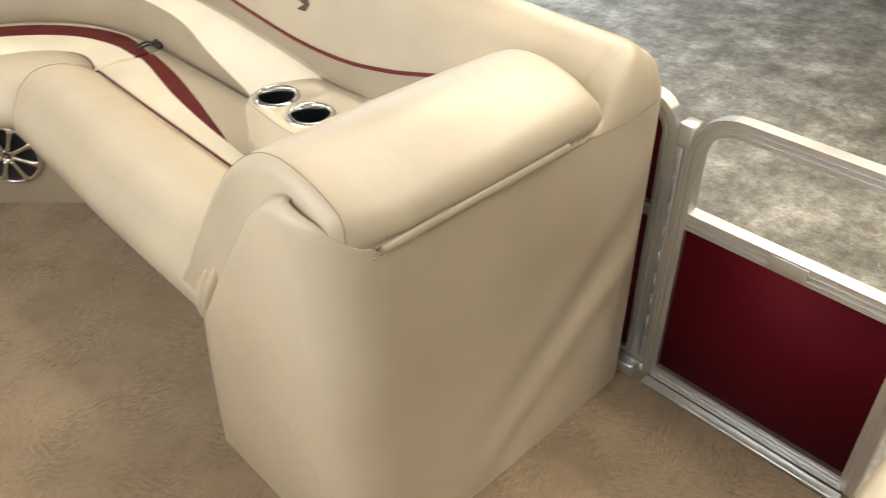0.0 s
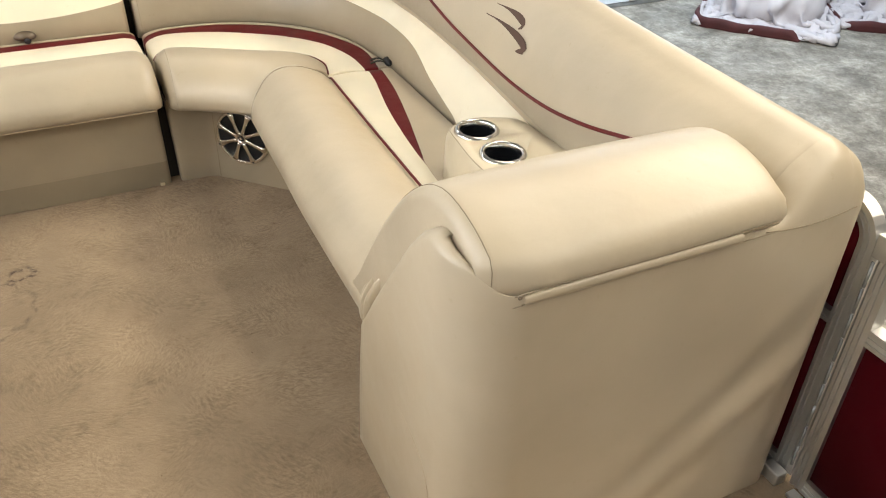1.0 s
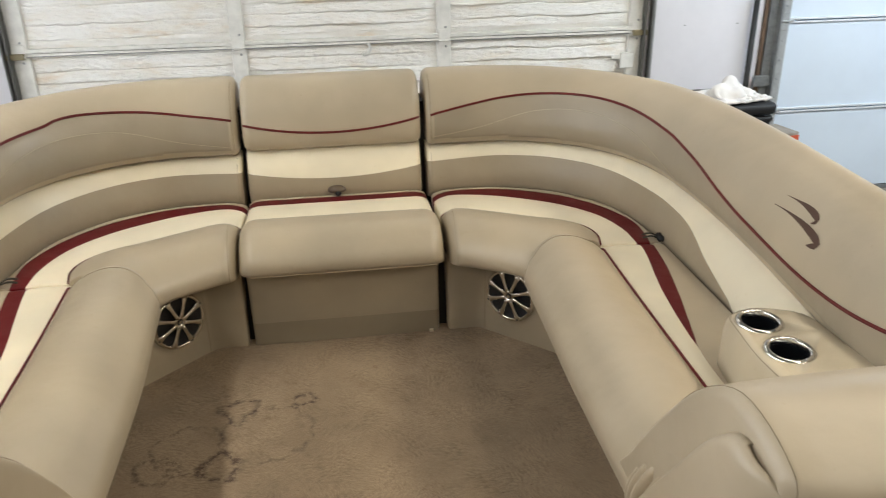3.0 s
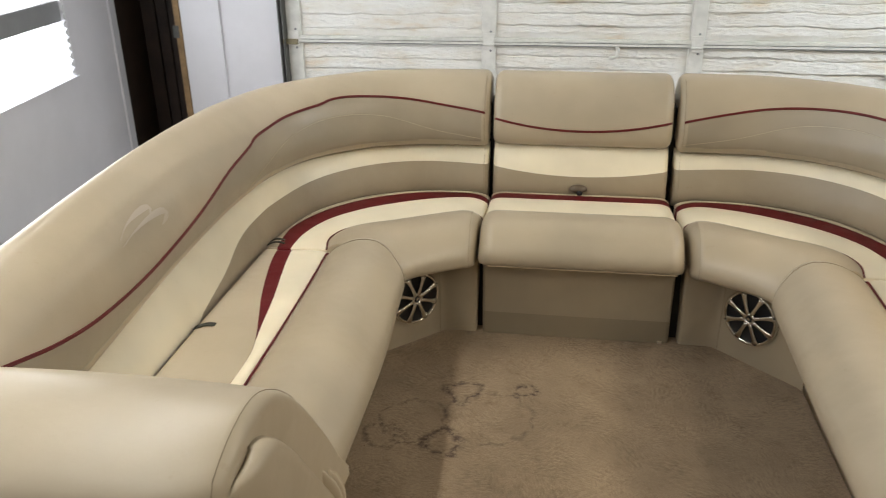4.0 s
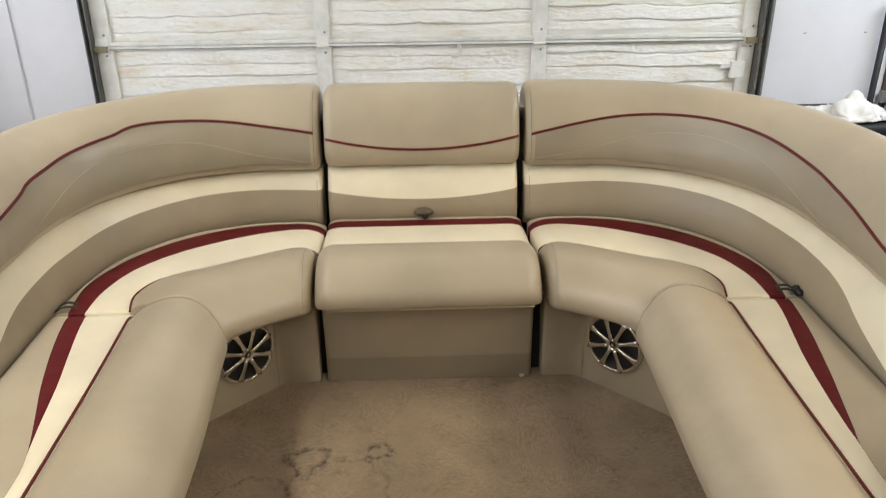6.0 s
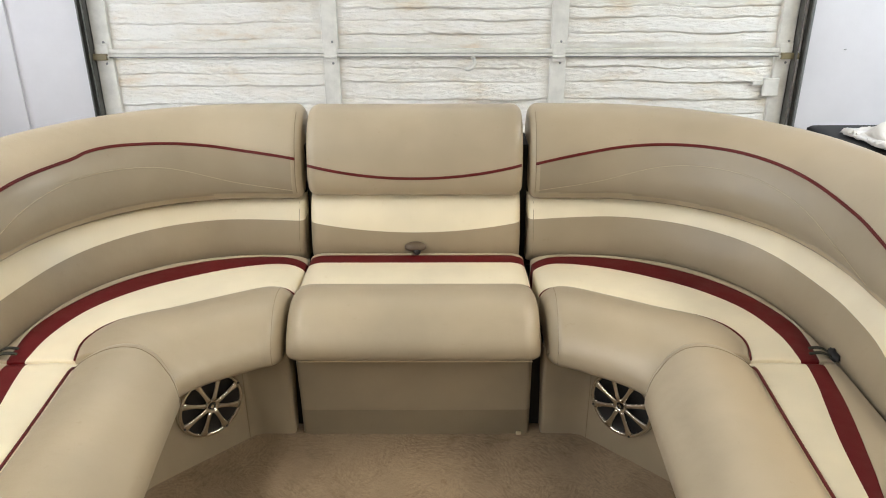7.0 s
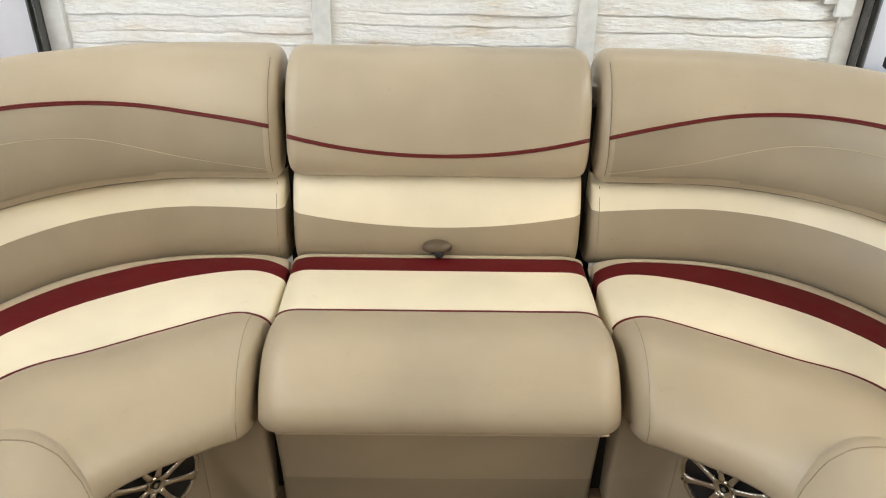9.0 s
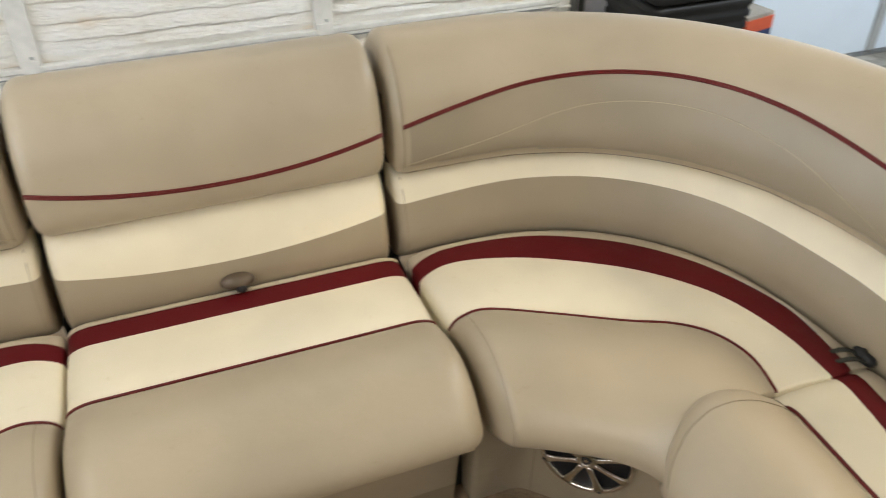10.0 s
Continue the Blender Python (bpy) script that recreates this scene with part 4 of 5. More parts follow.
# ---- the printed marks on the roll ----
def roll_mark(side, mat, label):
    unit = thing("roll_mark", label, "emblem", (MX + side * 1.06, -0.9, 0.7))
    back = backs[side]
    if side > 0:
        strokes = [([(-0.764, 0.743), (-0.80, 0.745), (-0.841, 0.745), (-0.875, 0.742), (-0.898, 0.737), (-0.905, 0.730), (-0.892, 0.721)], 0.0115), ([(-0.742, 0.713), (-0.787, 0.715), (-0.832, 0.714), (-0.872, 0.711), (-0.912, 0.705), (-0.940, 0.697), (-0.946, 0.688), (-0.914, 0.677)], 0.0155)]
    else:
        strokes = [([(-0.935, 0.715), (-0.892, 0.731), (-0.84, 0.739), (-0.789, 0.740), (-0.772, 0.734), (-0.785, 0.724)], 0.011), ([(-0.94, 0.700), (-0.89, 0.710), (-0.825, 0.716), (-0.772, 0.717), (-0.733, 0.712), (-0.726, 0.699), (-0.762, 0.686)], 0.013)]
    for pts, wide in strokes:
        line = catmull(pts, 26)
        way = np.gradient(line, axis=0)
        way /= np.linalg.norm(way, axis=1)[:, None]
        cols = []
        for t, (p, w) in enumerate(zip(line, way)):
            u = t / 25
            half = 0.62 * wide * (0.04 + 0.96 * math.sin(math.pi * min(1.0, u**2.4 * 0.98 + 0.01))**0.8)
            col = []
            for k in (-1, -0.5, 0, 0.5, 1):
                y, z = p + np.array((-w[1], w[0])) * half * k
                s = float(np.interp(-y, -back.plan[:, 1], back.run))
                col.append(back.face(s, z, 0.0013))
            cols.append(col)
        part("stroke", loft(cols), mat, unit)


roll_mark(1, LOGO_DARK, "dark brown curved print on the tan roll")
roll_mark(-1, LOGO_PALE, "worn pale curved print on the tan roll")


# ---- straps and clips in the crease ----
def crease_clip(side):
    c = Vector((MX + side * 1.000, -0.240, 0.410))
    unit = thing("seat_clip", "small black strap end and buckle tucked in the seat crease", "clip", c, "crease clips")
    for dy, long in ((0.012, 0.042), (-0.012, 0.05)):
        cols = []
        for t in np.linspace(0, 1, 8):
            p = c + Vector((-side * long * t, dy + 0.02 * t, 0.002 + 0.008 * math.sin(math.pi * t)))
            half = 0.0065 * (1 - 0.4 * t)
            cols.append([p + Vector((0, -half, 0)), p + Vector((0, half, 0)), p + Vector((0, half, 0.0025)), p + Vector((0, -half, 0.0025))])
        part("tab", loft(cols, True, True), STRAP, unit, "", False, True)
    if side < 0:
        return
    lump = bmesh.new()
    bmesh.ops.create_uvsphere(lump, u_segments=16, v_segments=10, radius=1)
    for v in lump.verts:
        rough = 1 + 0.35 * noise.noise(v.co * 2.3 + Vector((side, 0, 0)))
        v.co = c + Vector((0.010 * v.co.x, 0.026 * v.co.y, 0.013 * v.co.z)) * rough + Vector((side * 0.004, 0, 0.004))
    part("buckle", lump, BLACK, unit, "black plastic buckle")


for side in (1, -1):
    crease_clip(side)


def pull_strap(side, y, long):
    c = Vector((MX + side * 1.005, y, 0.405))
    unit = thing("pull_strap", "short black webbing strap at the seat crease", "strap", c, "pull straps")
    cols = []
    for t in np.linspace(0, 1, 10):
        p = c + Vector((-side * long * t, 0.022 * t + 0.006 * math.sin(3 * t), 0.003 + 0.004 * math.sin(math.pi * t)))
        cols.append([p + Vector((0, -0.009, 0)), p + Vector((0, 0.009, 0)), p + Vector((0, 0.009, 0.002)), p + Vector((0, -0.009, 0.002))])
    part("webbing", loft(cols, True, True), STRAP, unit, smooth=False, normals=True)


pull_strap(-1, -0.79, 0.05)
pull_strap(1, -0.885, 0.03)


# ---- deck, fence, gate ----
deck = structure("floor_deck", box((MX - 1.31, -4.6, -0.05), (MX + 1.31, 0.95, 0.0)), CARPET, "tan carpeted boat deck, stained and combed")
for x in (-0.85, 0.85):
    log = lathe([(0.0002, -2.9), (0.25, -2.7), (0.2999, -2.4), (0.2999, 2.2), (0.22, 2.7), (0.0002, 2.95)], Matrix.Translation((MX + x, -1.8, GROUND + 0.302)) @ Matrix.Rotation(radians(90), 4, "X"), 32)
    ob = part("pontoon", log, ALU, None, "", normals=True)
    tagged(ob, "round aluminium pontoon under the deck", "pontoon", "pontoons")


def rail(pts, half_w, half_t, axis=Vector((1, 0, 0))):
    """A flat ribbed extrusion along points: half_t across the fence, half_w in its plane."""
    pts = [Vector(p) for p in pts]
    cols = []
    n = len(pts)
    ring = [(-1, -1), (-0.55, -1.0), (-0.5, -0.8), (-0.15, -0.8), (-0.1, -1), (0.1, -1), (0.15, -0.8), (0.5, -0.8), (0.55, -1.0), (1, -1), (1, 1), (-1, 1)]
    for i, p in enumerate(pts):
        way = (pts[min(i + 1, n - 1)] - pts[max(i - 1, 0)]).normalized()
        across = way.cross(axis).normalized()
        cols.append([p + across * half_w * a + axis * half_t * b for a, b in ring])
    return loft(cols, True, True)


def rounded_frame(y0, y1, z0, z1, x, r0, r1):
    """Points round the top of a gate or fence frame, up at y0, over, and down at y1."""
    pts = [(x, y0, z0)] + [(x, y0, z) for z in np.linspace(z0 + 0.05, z1 - r0, 5)]
    d = 1 if y1 > y0 else -1
    pts += [(x, y0 + d * r0 * (1 - math.cos(q)), z1 - r0 + r0 * math.sin(q)) for q in np.linspace(0.2, math.pi / 2, 8)]
    pts += [(x, y1 - d * r1 * (1 - math.cos(q)), z1 - r1 + r1 * math.sin(q)) for q in np.linspace(math.pi / 2, 0.0, 8)]
    pts += [(x, y1, z) for z in np.linspace(z1 - r1 - 0.05, z0, 5)]
    return pts


FX = MX + 1.292


def gate():
    unit = thing("side_gate", "aluminium boat gate with a wine red panel, closed", "gate", (FX, -2.15, 0))
    y0, y1 = -1.815, -2.262
    part("frame", rail(rounded_frame(y0, y1, 0.012, 0.655, FX, 0.085, 0.085), 0.016, 0.014), ALU, unit, "ribbed aluminium tube frame", False, True)
    part("mid_rail", rail([(FX, y0 - 0.016, 0.437), (FX, -2.0, 0.437), (FX, y1 + 0.016, 0.437)], 0.018, 0.015), ALU, unit, "", False, True)
    part("bottom_rail", rail([(FX, y0 - 0.016, 0.032), (FX, -2.1, 0.032), (FX, y1 + 0.016, 0.032)], 0.018, 0.015), ALU, unit, "", False, True)
    part("sill_edge", box((FX - 0.04, y1, 0.002), (FX - 0.016, y0, 0.012), 0.003), ALU, unit)
    part("panel", box((FX - 0.003, y1 + 0.016, 0.048), (FX + 0.004, y0 - 0.016, 0.42)), RED_PANEL, unit, "wine red painted sheet")
    part("rail_joint", box((FX - 0.0165, -2.075, 0.4215), (FX + 0.0165, -2.0, 0.4525), 0.002), ALU, unit)
    return unit


def fence():
    unit = thing("side_fence", "aluminium boat fence with a wine red panel behind the bench", "fence", (FX, -0.8, 0))
    y0, y1 = -1.765, 0.05
    part("frame", rail(rounded_frame(y0, y1, 0.012, 0.655, FX, 0.06, 0.10), 0.016, 0.014), ALU, unit, "ribbed aluminium tube frame", False, True)
    part("mid_rail", rail([(FX, y0 + 0.016, 0.425), (FX, -0.9, 0.425), (FX, y1 - 0.016, 0.425)], 0.013, 0.015), ALU, unit, "", False, True)
    part("bottom_rail", rail([(FX, y0 + 0.016, 0.032), (FX, -0.9, 0.032), (FX, y1 - 0.016, 0.032)], 0.018, 0.015), ALU, unit, "", False, True)
    part("panel", box((FX - 0.003, y0 + 0.016, 0.048), (FX + 0.004, y1 - 0.016, 0.41)), RED_PANEL, unit, "wine red painted sheet")
    part("upper_panel", box((FX - 0.003, y0 + 0.016, 0.44), (FX + 0.004, y1 - 0.02, 0.635)), RED_PANEL, unit)
    part("hinge_leaf", box((FX - 0.0155, -1.797, 0.03), (FX + 0.012, -1.781, 0.60), 0.002), ALU, unit)
    for k in range(9):
        z = 0.06 + 0.058 * k
        part("hinge_knuckle", tube([(FX - 0.0150, -1.79, z), (FX - 0.0150, -1.79, z + 0.054)], 0.0035, 8), GALV, unit)
    part("latch_block", box((FX - 0.018, -1.812, 0.585), (FX + 0.018, -1.782, 0.632), 0.003), ALU, unit)
    part("foot_bracket", box((FX - 0.045, -1.79, 0.002), (FX - 0.016, -1.745, 0.035), 0.004), ALU, unit)
    return unit


def aft_bench():
    """The bench behind the gate, of which only a forward corner is passed."""
    unit = thing("aft_bench", "tan vinyl bench on the deck behind the gate", "bench", (MX + 0.95, -2.9, 0))
    part("base", box((MX + 0.70, -3.55, 0.002), (MX + 1.24, -2.36, 0.31), 0.03, 4), SHADED_BASE, unit, "tan vinyl bench base")
    part("cushion", box((MX + 0.60, -3.57, 0.312), (MX + 1.25, -2.325, 0.462), 0.055, 6), TAN, unit, "thick tan vinyl cushion")


gate()
fence()
aft_bench()

# ---- the garage ----
LW0, LW1 = Vector((-2.62, -0.65)), Vector((-3.085, WALL_Y))       # the window wall, seen in plan
RIGHT_X, REAR_Y = 8.6, -7.0
structure("ground", box((-40, -40, GROUND - 0.1), (40, 40, GROUND)), CONCRETE, "worn grey concrete garage floor")
# unseen ceiling and walls close the room and hold down the bounce
structure("ceiling", box((-7, REAR_Y, CEIL), (RIGHT_X, WALL_Y + 0.15, CEIL + 0.1)), CEILING, "unseen ceiling, dark to limit bounced light")
structure("wall_right", box((RIGHT_X, REAR_Y, GROUND), (RIGHT_X + 0.15, WALL_Y + 0.15, CEIL)), WALL_UNSEEN, "unseen closing wall, dark to limit bounced light")
structure("wall_rear", box((-7, REAR_Y - 0.15, GROUND), (RIGHT_X, REAR_Y, CEIL)), WALL_UNSEEN, "unseen closing wall, dark to limit bounced light")

D1, D2 = (-1.90, 2.06), (2.99, 7.05)      # the two overhead door openings
DOOR_TOP = 1.85
wall_bits = [(-2.60, D1[0], GROUND, CEIL), (D1[1], D2[0], GROUND, CEIL), (D2[1], RIGHT_X, GROUND, CEIL), (D1[0], D1[1], DOOR_TOP, CEIL), (D2[0], D2[1], DOOR_TOP, CEIL), (-3.4, -2.60, 1.9, CEIL)]
front = bmesh.new()
for a, b, z0, z1 in wall_bits:
    front = merged(front, box((a, WALL_Y, z0), (b, WALL_Y + 0.15, z1)))
structure("wall_front", front, WALL_PAINT, "white painted front wall with two door openings")

# window wall, in line with the run of its sill
along = (LW1 - LW0).normalized()
outw = Vector((along.y, -along.x)) * -1
SILL, HEAD = 0.455, 1.75
WIN0, WIN1 = -0.4, 2.64          # the window's run along the wall from its near end


def wall_strip(u0, u1, z0, z1, t0=0.0, t1=0.14):
    pts = [LW0 + along * u0 + outw * t0, LW0 + along * u1 + outw * t0, LW0 + along * u1 + outw * t1, LW0 + along * u0 + outw * t1]
    return prism([(p.x, p.y) for p in pts], z0, z1)


length = (LW1 - LW0).length
left = merged(wall_strip(-6.4, length, GROUND, SILL), wall_strip(-6.4, length, HEAD, CEIL), wall_strip(WIN1, length, SILL, HEAD), wall_strip(-6.4, WIN0 - 1.2, SILL, HEAD))
structure("wall_left", left, WALL_PAINT, "white painted wall below and beside the window")
win = tagged(new("window_1"), "wide bright window with a white blind and a grey bar", "window", "", "structure")
part("sill", wall_strip(WIN0 - 1.2, WIN1 + 0.02, SILL - 0.004, SILL + 0.008, -0.012, 0.14), WALL_PAINT, win, "", False)
part("window_bar", wall_strip(WIN0 - 1.2, WIN1, 0.785, 0.90, 0.03, 0.06), GREY_BAND, win, "grey bar across the window", False)
teeth = bmesh.new()
for k in range(27):
    z, tip = SILL + 0.012 + k * 0.046, 0.030 + 0.014 * random.random()
    corners = [(WIN1 + 0.004, z), (WIN1 + 0.004, z + 0.046), (WIN1 - 0.008, z + 0.043), (WIN1 - tip, z + 0.027), (WIN1 - tip, z + 0.021), (WIN1 - 0.010, z + 0.003)]
    rows = []
    for depth in (0.002, 0.008):
        rows.append([teeth.verts.new((*(LW0 + along * u + outw * depth), h)) for u, h in corners])
    teeth.faces.new(rows[0])
    teeth.faces.new(rows[1][::-1])
    for a in range(6):
        teeth.faces.new((rows[0][a], rows[0][a - 1], rows[1][a - 1], rows[1][a]))
part("blind_edge", teeth, BLIND, win, "zigzag edge of a pleated blind", False, True)
structure("backdrop", wall_strip(WIN0 - 3.5, length + 2.0, SILL - 0.9, HEAD + 0.5, 0.9, 0.95), GLOW, "plain bright overcast sky outside the window")
trim_pts = wall_strip(length - 0.115, length - 0.02, GROUND, 1.9, -0.012, 0.0)
structure("trim", trim_pts, WALL_PAINT, "white corner board")


# ---- narrow dark bay in the corner ----
def corner_bay():
    x0, x1 = -3.08, -2.60
    structure("wall_bay", merged(box((x0 - 0.3, WALL_Y + 0.55, GROUND), (x1 + 0.1, WALL_Y + 0.6, 1.95)), box((x0 - 0.15, WALL_Y, GROUND), (x0, WALL_Y + 0.6, 1.95)), box((x1, WALL_Y + 0.15, GROUND), (x1 + 0.05, WALL_Y + 0.6, 1.95)), box((x0, WALL_Y, 1.9), (x1, WALL_Y + 0.6, 1.95))), DARK_WOOD, "dark recess in the corner")
    for x, w, h in ((-3.05, 0.10, 1.75), (-2.935, 0.075, 1.6), (-2.85, 0.09, 1.82), (-2.75, 0.07, 1.7)):
        bm = box((x, WALL_Y + 0.28, 0), (x + w, WALL_Y + 0.31, h), 0.004)
        bm.transform(Matrix.Translation((0, 0, GROUND + 0.001)))
        tagged(part("leaning_board", bm, DARK_WOOD, None, "", False), "dark brown board standing in the corner recess", "board", "boards in the recess")
    post = thing("door_post", "raw timber post with a dark latch", "post", (-2.62, WALL_Y, GROUND))
    part("timber", box((-2.655, WALL_Y - 0.03, GROUND), (-2.615, WALL_Y + 0.12, 1.9), 0.004), RAW_WOOD, post, "raw timber", False)
    part("latch", box((-2.668, WALL_Y - 0.045, 0.585), (-2.63, WALL_Y - 0.028, 0.665), 0.004), DARK_TRACK, post, "dark steel latch", False)
    structure("trim_board", box((-2.612, WALL_Y - 0.022, GROUND), (-2.338, WALL_Y - 0.001, 1.95), 0.003), WALL_PAINT, "white casing board")


corner_bay()


# ---- overhead door with sprayed foam ----
def foam_panel(x0, x1, z0, z1, y):
    """Foam sprayed in passes: each pass sags to a rounded, wavering lower lip over a sharp shadowed groove."""
    rng = np.random.RandomState(int((x0 + 10) * 97 + (z0 + 3) * 31))
    nx, nz = 120, 170
    edges = [0.0]
    while edges[-1] < z1 - z0:
        edges.append(edges[-1] + rng.uniform(0.05, 0.115))
    cols = []
    for i in range(nx + 1):
        u = i / nx
        x = x0 + (x1 - x0) * u
        col = []
        for k in range(nz + 1):
            z = z0 + (z1 - z0) * k / nz
            wob = 0.014 * noise.noise((x * 2.3, z0 * 5, 1.7)) + 0.007 * noise.noise((x * 8, z * 5, 0.3)) + 0.004 * noise.noise((x * 21, z * 9, 4.3))
            h = z - z0 + wob
            j = int(np.searchsorted(edges, h)) - 1
            j = max(0, min(j, len(edges) - 2))
            span = edges[j + 1] - edges[j]
            q = min(1.0, max(0.0, (h - edges[j]) / span))
            d = q * span
            strength = max(0.15, 0.75 + 0.9 * noise.noise((x * 1.9, j * 7.1, z0)))
            lip = 1.0 if d > 0.012 else math.sqrt(max(0.0, 1 - ((0.012 - d) / 0.012) ** 2))
            bead = 0.027 * lip * (1 - 0.75 * q) * strength - 0.010 * strength * max(0.0, (q - 0.9) / 0.1)
            rough = 0.004 * noise.noise((x * 16, z * 34, 2)) + 0.003 * noise.noise((x * 55, z * 80, 5))
            stipple = max(0.0, noise.noise((x * 3.1, z0 * 3, 8.8)) + 0.35) * max(0.0, k / nz - 0.55) * 2
            rough += 0.013 * stipple * noise.noise((x * 42, z * 50, 6.1))
            rim = min(1.0, min(u, 1 - u, k / nz, 1 - k / nz) * 14)
            col.append((x, y - (0.008 + bead + rough) * rim, z))
        cols.append(col)
    return loft(cols)


def foam_door():
    y = WALL_Y + 0.05
    door = tagged(new("door_1"), "overhead garage door insulated with rough white sprayed foam, closed", "garage door", "", "structure")
    stiles = [D1[0] + 0.05, -0.56, 0.73, D1[1] - 0.05]
    rails = [GROUND, -0.02, 0.586, 1.21, 1.84]
    for z0, z1 in zip(rails, rails[1:]):
        for a, b in zip(stiles, stiles[1:]):
            part("foam_field", foam_panel(a + 0.03, b - 0.03, z0 + 0.015, z1 - 0.015, y), FOAM, door, "rough layered white foam")
        for x in stiles:
            w = 0.045 if x in stiles[1:3] else 0.05
            part("stile", box((x - w, y - 0.032, z0 + 0.003), (x + w, y + 0.02, z1 - 0.003), 0.004), STILE_WHITE, door, "", False)
            for zz in (z0 + 0.06, z1 - 0.06):
                part("bolt", lathe([(0.007, 0), (0.007, 0.004), (0.0002, 0.006)], Matrix.Translation((x + 0.012, y - 0.032, zz)) @ Matrix.Rotation(radians(90), 4, "X"), 8), GALV, door)
        part("rail", merged(box((stiles[0] - 0.05, y - 0.040, z1 - 0.003), (stiles[-1] + 0.05, y - 0.001, z1 + 0.020), 0.005), box((stiles[0] - 0.05, y - 0.036, z1 - 0.022), (stiles[-1] + 0.05, y - 0.001, z1 - 0.007), 0.003)), STILE_WHITE, door, "", False)
        part("joint", box((stiles[0] - 0.05, y - 0.041, z1 - 0.0255), (stiles[-1] + 0.05, y - 0.03, z1 - 0.0222)), GALV, door, "", False)
    for x in stiles:
        for z in rails[1:-1]:
            part("hinge", merged(box((x - 0.035, y - 0.048, z - 0.05), (x + 0.035, y - 0.0405, z + 0.05), 0.003), tube([(x - 0.035, y - 0.052, z - 0.022), (x + 0.035, y - 0.052, z - 0.022)], 0.008, 8)), STILE_WHITE, door, "painted steel hinge", False)
    # roller brackets and the latch plate at the far edge
    for x in (stiles[0] - 0.02, stiles[-1] + 0.02):
        part("roller_bracket", box((x - 0.05, y - 0.07, 0.55), (x + 0.05, y - 0.045, 0.585), 0.004), painted("brass_bracket", (0.30, 0.25, 0.14), 0.5, 0.3), door, "dull brass bracket", False)
    part("latch_plate", box((stiles[-1] - 0.10, y - 0.06, 0.34), (stiles[-1] - 0.012, y - 0.034, 0.44), 0.004), STILE_WHITE, door, "", False)
    part("latch_arm", box((stiles[-1] - 0.16, y - 0.05, 0.40), (stiles[-1] - 0.09, y - 0.034, 0.425), 0.003), STILE_WHITE, door, "", False)
    hook = catmull([(0.245, y - 0.045, 0.565), (0.255, y - 0.06, 0.535), (0.235, y - 0.075, 0.505), (0.205, y - 0.07, 0.50)], 16)
    part("hook", tube([tuple(p) for p in hook], 0.011, 8), STILE_WHITE, door, "drip of hardened foam")
    for x0, x1 in ((D1[0] - 0.03, D1[0] + 0.005), (D1[1] - 0.012, D1[1] + 0.035)):
        structure("trim_track", merged(box((x0, WALL_Y - 0.05, GROUND), (x0 + 0.008, WALL_Y + 0.03, 1.9)), box((x0, WALL_Y + 0.005, GROUND), (x1, WALL_Y + 0.03, 1.9)), box((x1 - 0.006, WALL_Y - 0.05, GROUND), (x1, WALL_Y + 0.03, 1.9))), DARK_TRACK, "dark steel roller track beside the door")


foam_door()


